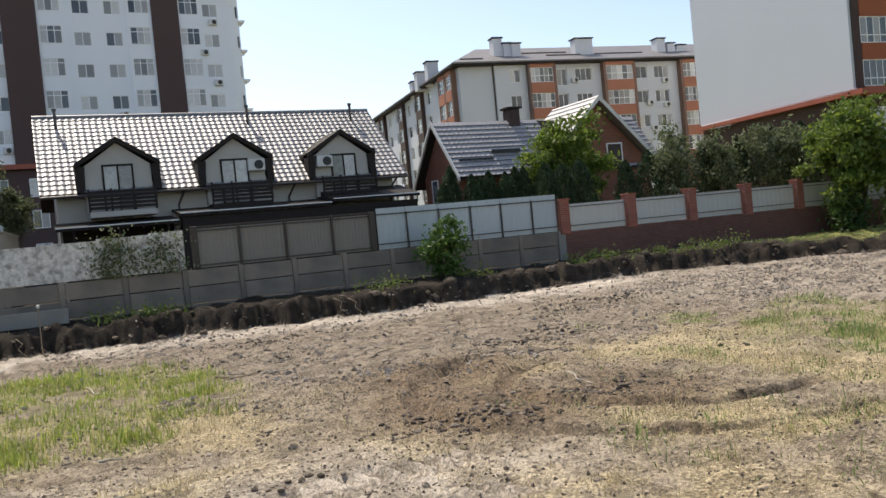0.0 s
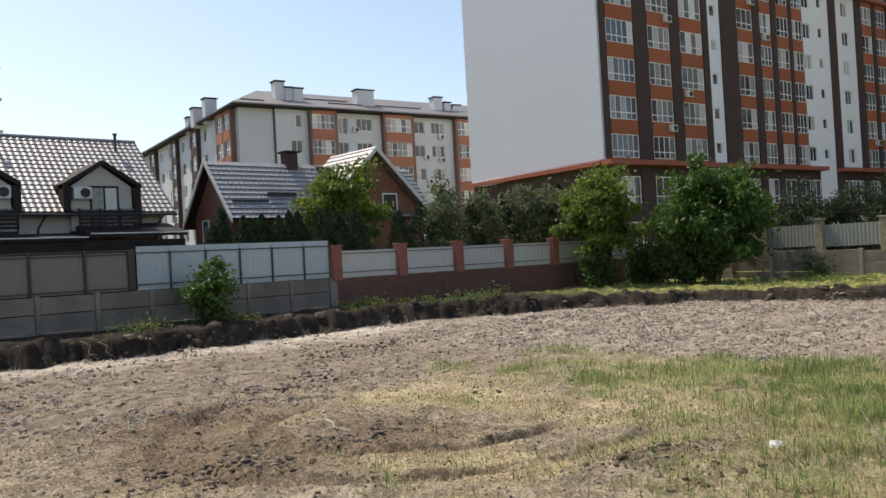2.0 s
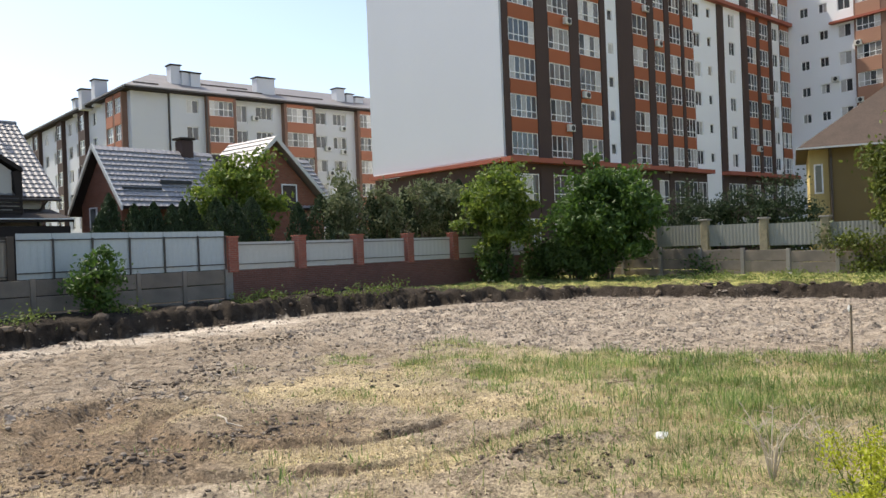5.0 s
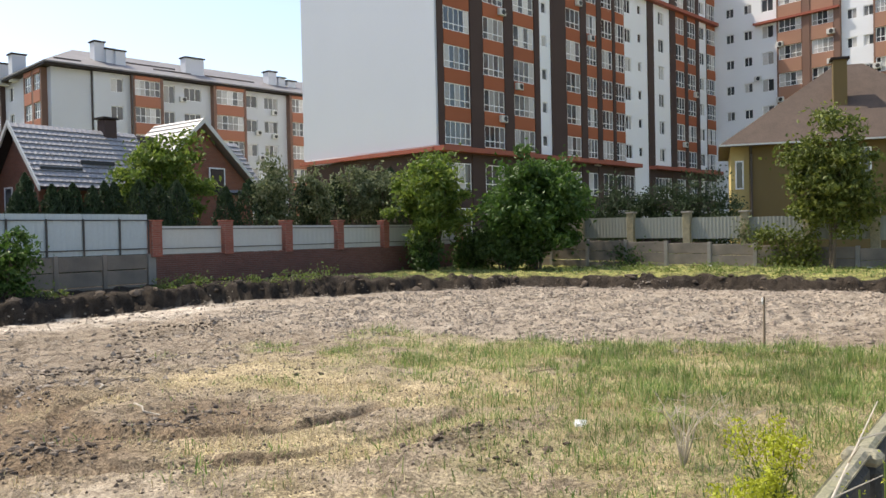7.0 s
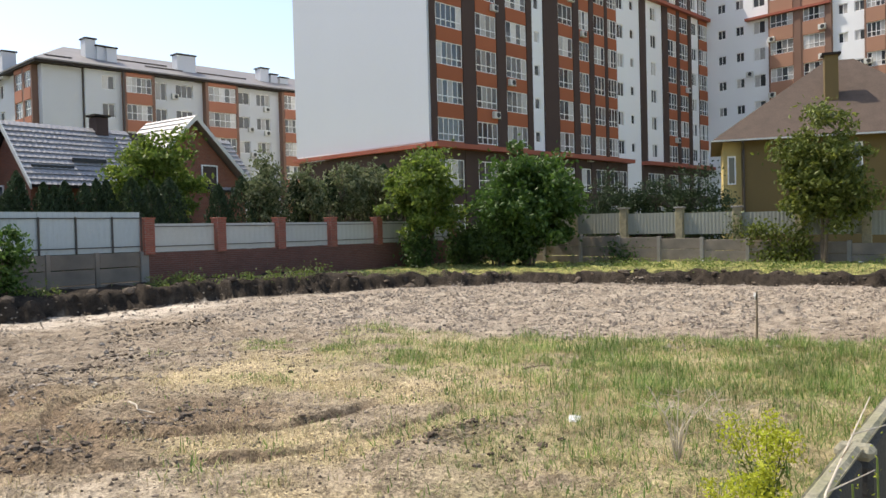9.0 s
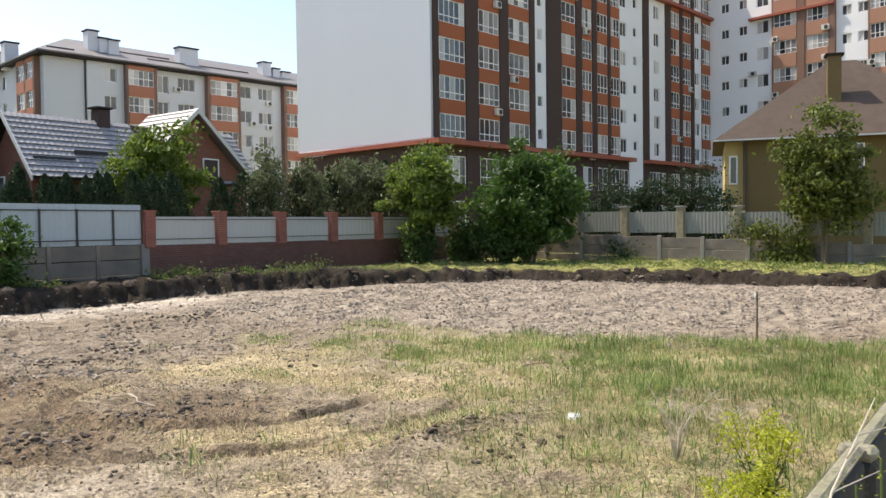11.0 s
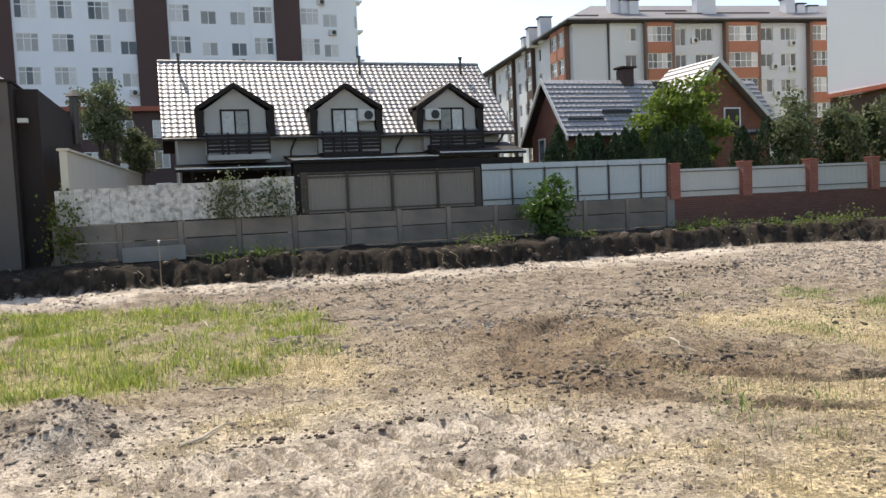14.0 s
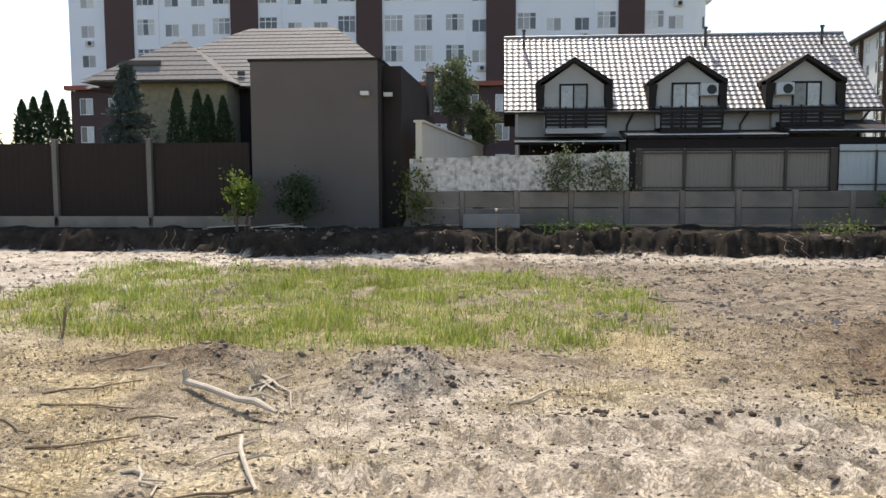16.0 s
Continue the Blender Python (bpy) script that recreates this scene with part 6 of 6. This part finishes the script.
tube(bm, [(-0.02, 0.03, 0.18), (0, 0, 0.06), (0.35, -0.28, 0.07), (0.75, -0.62, 0.06), (0.95, -0.75, 0.08), (1.22, -0.99, 0.05)], [0.034, 0.038, 0.032, 0.03, 0.036, 0.018], 8)
part("limb", bm, M["wood"], log)
bm = bmesh.new()
tube(bm, [(0.75, -0.62, 0.06), (0.95, -0.55, 0.1), (1.15, -0.6, 0.05)], [0.025, 0.018, 0.008], 6)
part("twig", bm, M["wood"], log)
fork = thing("branch", -2.34, 6.45, GH(-2.34, 6.45), "pale forked branch lying on trampled straw", "branch")
bm = bmesh.new()
tube(bm, [(0, 0, 0.03), (0.12, -0.4, 0.05), (0.3, -0.8, 0.04), (0.47, -1.15, 0.03)], [0.02, 0.021, 0.018, 0.012], 7)
part("limb", bm, M["wood"], fork)
for s, e in (((0.12, -0.4, .05), (-0.12, -0.75, .05)), ((0.2, -0.6, .05), (0.42, -0.5, .04)), ((0.1, -0.3, .05), (0.25, -0.35, .1))):
    bm = bmesh.new()
    tube(bm, [s, [(s[i] + e[i]) / 2 + 0.02 for i in range(3)], e], [0.016, 0.012, 0.005], 5)
    part("twig", bm, M["wood"], fork)
pale = [((-4.37, 8.83), (-3.96, 8.86)), ((-2.8, 8.6), (-2.14, 7.51)), ((-2.79, 7.89), (-2.5, 8.7)), ((-2.75, 8.3), (-2.4, 7.9)), ((-2.86, 5.76), (-2.59, 5.2)), ((-3.0, 5.6), (-2.65, 5.5)), ((6.35, 9.51), (6.38, 8.91)), ((6.86, 11.2), (7.1, 11.45)), ((0.44, 15.58), (0.64, 14.55)), ((3.18, 14.27), (3.63, 14.17)),
        ((0.28, 9.72), (0.52, 9.73)), ((-0.11, 7.53), (0.49, 8.08)), ((8.9, 13.6), (9.1, 14.1)), ((-2.65, 8.35), (-2.55, 7.75))]
for i, (a, b) in enumerate(pale):
    stick(a, b, 0.016, 0.008, "wood", i, "pale bleached stick lying on the ground")
dark = [((-2.55, 6.38), (-2.3, 6.75)), ((-4.72, 6.89), (-4.25, 6.5)), ((-3.56, 6.96), (-3.11, 7.07)), ((-4.6, 7.4), (-3.6, 7.3)), ((-4.0, 6.1), (-3.2, 6.5)), ((2.42, 14.37), (3.04, 14.07)), ((4.99, 13.74), (5.8, 14.4)), ((7.1, 11.45), (7.86, 11.68)),
        ((-4.9, 7.9), (-4.1, 8.3)), ((-3.4, 8.7), (-2.9, 8.2)), ((-1.9, 5.4), (-2.6, 5.0)), ((-4.4, 5.6), (-3.5, 5.2)), ((11.0, 6.4), (11.5, 6.1)), ((-3.8, 9.3), (-3.3, 9.9)), ((-5.0, 9.0), (-4.5, 9.7))]
for i, (a, b) in enumerate(dark):
    stick(a, b, 0.014, 0.006, "twig", 40 + i)

stake_r = thing("survey_stake", 15.36, 4.0, GH(15.36, 4.0), "thin wooden stake with a white rag at its top", "stake")
bm = bmesh.new()
tube(bm, [(0, 0, -0.05), (0.02, 0, 0.4), (0.03, 0.0, 0.88)], [0.022, 0.02, 0.018], 6)
part("pole", bm, M["twig"], stake_r)
bm = bmesh.new()
bmesh.ops.create_icosphere(bm, subdivisions=2, radius=0.06, matrix=pose(0.05, 0.02, 0.8) @ Matrix.Diagonal((1.0, 0.5, 1.2, 1)))
for v in bm.verts:
    v.co += Vector((random.uniform(-.015, .015), random.uniform(-.015, .015), random.uniform(-.02, .02)))
part("rag", bm, M["litter"], stake_r, "white rag")
stake_l = thing("survey_stake", -0.33, 22.75, GH(-0.33, 22.75), "thin stake with a white top on the earth bank", "stake")
top = 1.24 - GH(-0.33, 22.75)
bm = bmesh.new()
tube(bm, [(0, 0, -0.05), (0, 0, top)], [0.015, 0.013], 6)
part("pole", bm, M["twig"], stake_l)
bm = bmesh.new()
bmesh.ops.create_icosphere(bm, subdivisions=1, radius=0.05, matrix=pose(0, 0, top))
part("tip", bm, M["litter"], stake_l, "white tip")

for i, (x, y, s) in enumerate(((8.5, 4.15, 0.13), (36.3, 11.9, 0.1), (36.2, 5.6, 0.12), (26.8, 23.9, 0.16))):
    bm = bmesh.new()
    bmesh.ops.create_icosphere(bm, subdivisions=3, radius=1.0)
    rs = random.Random(500 + i)
    for v in bm.verts:
        w = noise.noise(v.co * 2.1 + Vector((i * 7, 0, 0)))
        v.co = Vector((v.co.x * s * (1 + 0.3 * w), v.co.y * s * 0.6 * (1 + 0.3 * w), max(-0.01, v.co.z * s * 0.2 * (1 + 1.0 * w))))
    ob = new("plastic_bag", finish("plastic_bag", bm, M["litter"]))
    ob.matrix_basis = pose(x, y, GH(x, y) + 0.035, 0, 0, 20 + 30 * i)
    tagged(ob, "crumpled white plastic bag lying in the grass", "litter", "litter")

slabp = thing("concrete_slab", -0.48, 24.45, 0.62, "loose pale concrete slab leaning at the fence", "slab")
put("slab", slab_mesh(1.7, 0.42, 0.07, M["concrete_post"], "loose"), slabp)
for i, (x, y, ln, a) in enumerate(((-6.9, 23.7, 1.3, 20), (-6.6, 23.9, 1.1, -15), (-7.0, 24.0, 1.4, 35), (-6.4, 23.75, 0.9, 5), (-8.4, 23.8, 1.2, 4))):
    ob = new("board", slab_mesh(ln, 0.03, 0.1, M["wood"], "brd%d" % i))
    ob.matrix_basis = pose(x, y, GH(x, y) + 0.03 + 0.03 * i, 0, random.uniform(-6, 6), a)
    tagged(ob, "weathered grey board in a loose heap", "board", "boards by the grey block")
# roots hanging from the cut bank
for i, (x, y) in enumerate(((-0.9, 22.6), (-0.4, 22.5), (7.2, 22.0), (7.6, 21.9), (-10.2, 23.3), (-9.9, 23.2))):
    z = GH(x, y + 0.5)
    rod("root", [(x, y + 0.35, z + 0.02), (x + 0.15, y + 0.05, z - 0.1), (x + 0.05, y - 0.1, 0.25), (x + 0.25, y - 0.25, 0.05)], 0.012, 0.005, M["twig"], "pale bare root hanging from the cut earth bank", "root", "roots in the bank", 5)


# dry shrub, yellow bloom and twigs by the near fence
def twiggy(name, x, y, z, h, spread_, seed, material, label, n=9):
    rs = random.Random(seed)
    t = thing(name, x, y, z, label, "dry shrub")
    for k in range(n):
        a, ln = rs.uniform(0, 6.28), h * rs.uniform(0.5, 1.0)
        o = spread_ * rs.uniform(0.3, 1.0)
        tip = Vector((math.cos(a) * o, math.sin(a) * o, ln))
        bm = bmesh.new()
        mid = Vector((tip.x * 0.35, tip.y * 0.35, ln * 0.6))
        tube(bm, [(0, 0, -0.03), mid, tip], [0.009, 0.006, 0.002], 5)
        for j in range(5):
            f = rs.uniform(0.3, 0.95)
            s = mid.lerp(tip, f) if f > 0.5 else mid * (f * 2)
            e = s + Vector((rs.uniform(-.16, .16), rs.uniform(-.16, .16), rs.uniform(0.0, .14)))
            tube(bm, [s, e], [0.004, 0.0015], 4)
        part("stem", bm, M[material], t)
    return t


def bloom_plant(x, y, z, h, seed, label, n=7, rad=0.28, leaf=0.035):
    rs = random.Random(seed)
    t = thing("yellow_weed", x, y, z, label, "weed", "yellow weeds by the near fence")
    for k in range(n):
        a, o = rs.uniform(0, 6.28), rad * rs.uniform(0.2, 1.0)
        tip = Vector((math.cos(a) * o, math.sin(a) * o, h * rs.uniform(0.7, 1.0)))
        bm = bmesh.new()
        tube(bm, [(0, 0, -0.03), tip * 0.55, tip], [0.006, 0.005, 0.002], 5)
        st = part("stem", bm, M["weed"], t)
        pts = []
        for j in range(130):
            f = rs.uniform(0.62, 1.03)
            r = 0.11 * (1.1 - f) + 0.02
            pts.append(tip * f + Vector((rs.gauss(0, r), rs.gauss(0, r), rs.gauss(0, 0.02))))
        tagged(put("bloom", leaves_mesh("bloom", pts, leaf, M["bloom"], seed * 10 + k, narrow=0.5), st), kind="stuff")
        pts = [tip * rs.uniform(0.1, 0.6) + Vector((rs.gauss(0, .05), rs.gauss(0, .05), 0)) for j in range(26)]
        tagged(put("foliage", leaves_mesh("foliage", pts, leaf * 2, M["weed"], seed * 10 + k + 5000, narrow=0.25), st), kind="stuff")
    return t


twiggy("dry_shrub", 7.5, 2.6, GH(7.5, 2.6), 0.85, 0.4, 601, "wood", "bare bleached dry shrub standing in the grass", 9)
twiggy("dry_shrub", 8.4, 2.4, GH(8.4, 2.4), 0.5, 0.3, 602, "wood", "bare bleached dry shrub standing in the grass", 6)
twiggy("dry_shrub", -6.2, 10.6, GH(-6.2, 10.6), 0.7, 0.25, 603, "twig", "thin dry stalks standing by the sand", 5)
twiggy("dry_shrub", -2.75, 8.2, GH(-2.75, 8.2), 0.3, 0.25, 604, "wood", "tangle of bleached twigs on the ground", 8)
bloom_plant(6.5, 1.55, GH(6.5, 1.55), 0.72, 611, "yellow-green blooming weed by the near fence", 9, 0.3)
bloom_plant(5.75, 1.5, GH(5.75, 1.5), 0.58, 612, "yellow-green blooming weed by the near fence", 8, 0.3)
bloom_plant(1.86, 0.12, GH(1.86, 0.12), 1.84, 613, "tall yellow-green weed against the near fence", 3, 0.08, 0.007)
stalk = thing("dry_stalk", 0.95, 0.1, GH(0.95, 0.1), "pale bare dry stalk leaning along the near fence", "dry weed")
base = GH(0.95, 0.1)
bm = bmesh.new()
tube(bm, [(0, 0, -0.03), (0.12, 0.02, 1.1 - base), (0.33, 0.05, 1.70 - base), (0.55, 0.06, 1.80 - base), (0.86, 0.05, 1.88 - base)], [0.004, 0.003, 0.0022, 0.0018, 0.001], 6)
part("stem", bm, M["wood"], stalk)
for p, q in (((0.45, 0.055, 1.755), (0.36, 0.02, 1.80)), ((0.55, 0.06, 1.80), (0.70, 0.02, 1.80)), ((0.65, 0.058, 1.825), (0.58, 0.03, 1.87)), ((0.72, 0.056, 1.845), (0.84, 0.0, 1.85)), ((0.38, 0.05, 1.72), (0.50, -0.01, 1.71))):
    bm = bmesh.new()
    tube(bm, [(p[0], p[1], p[2] - base), (q[0], q[1], q[2] - base)], [0.0014, 0.0007], 5)
    part("twig", bm, M["wood"], stalk)
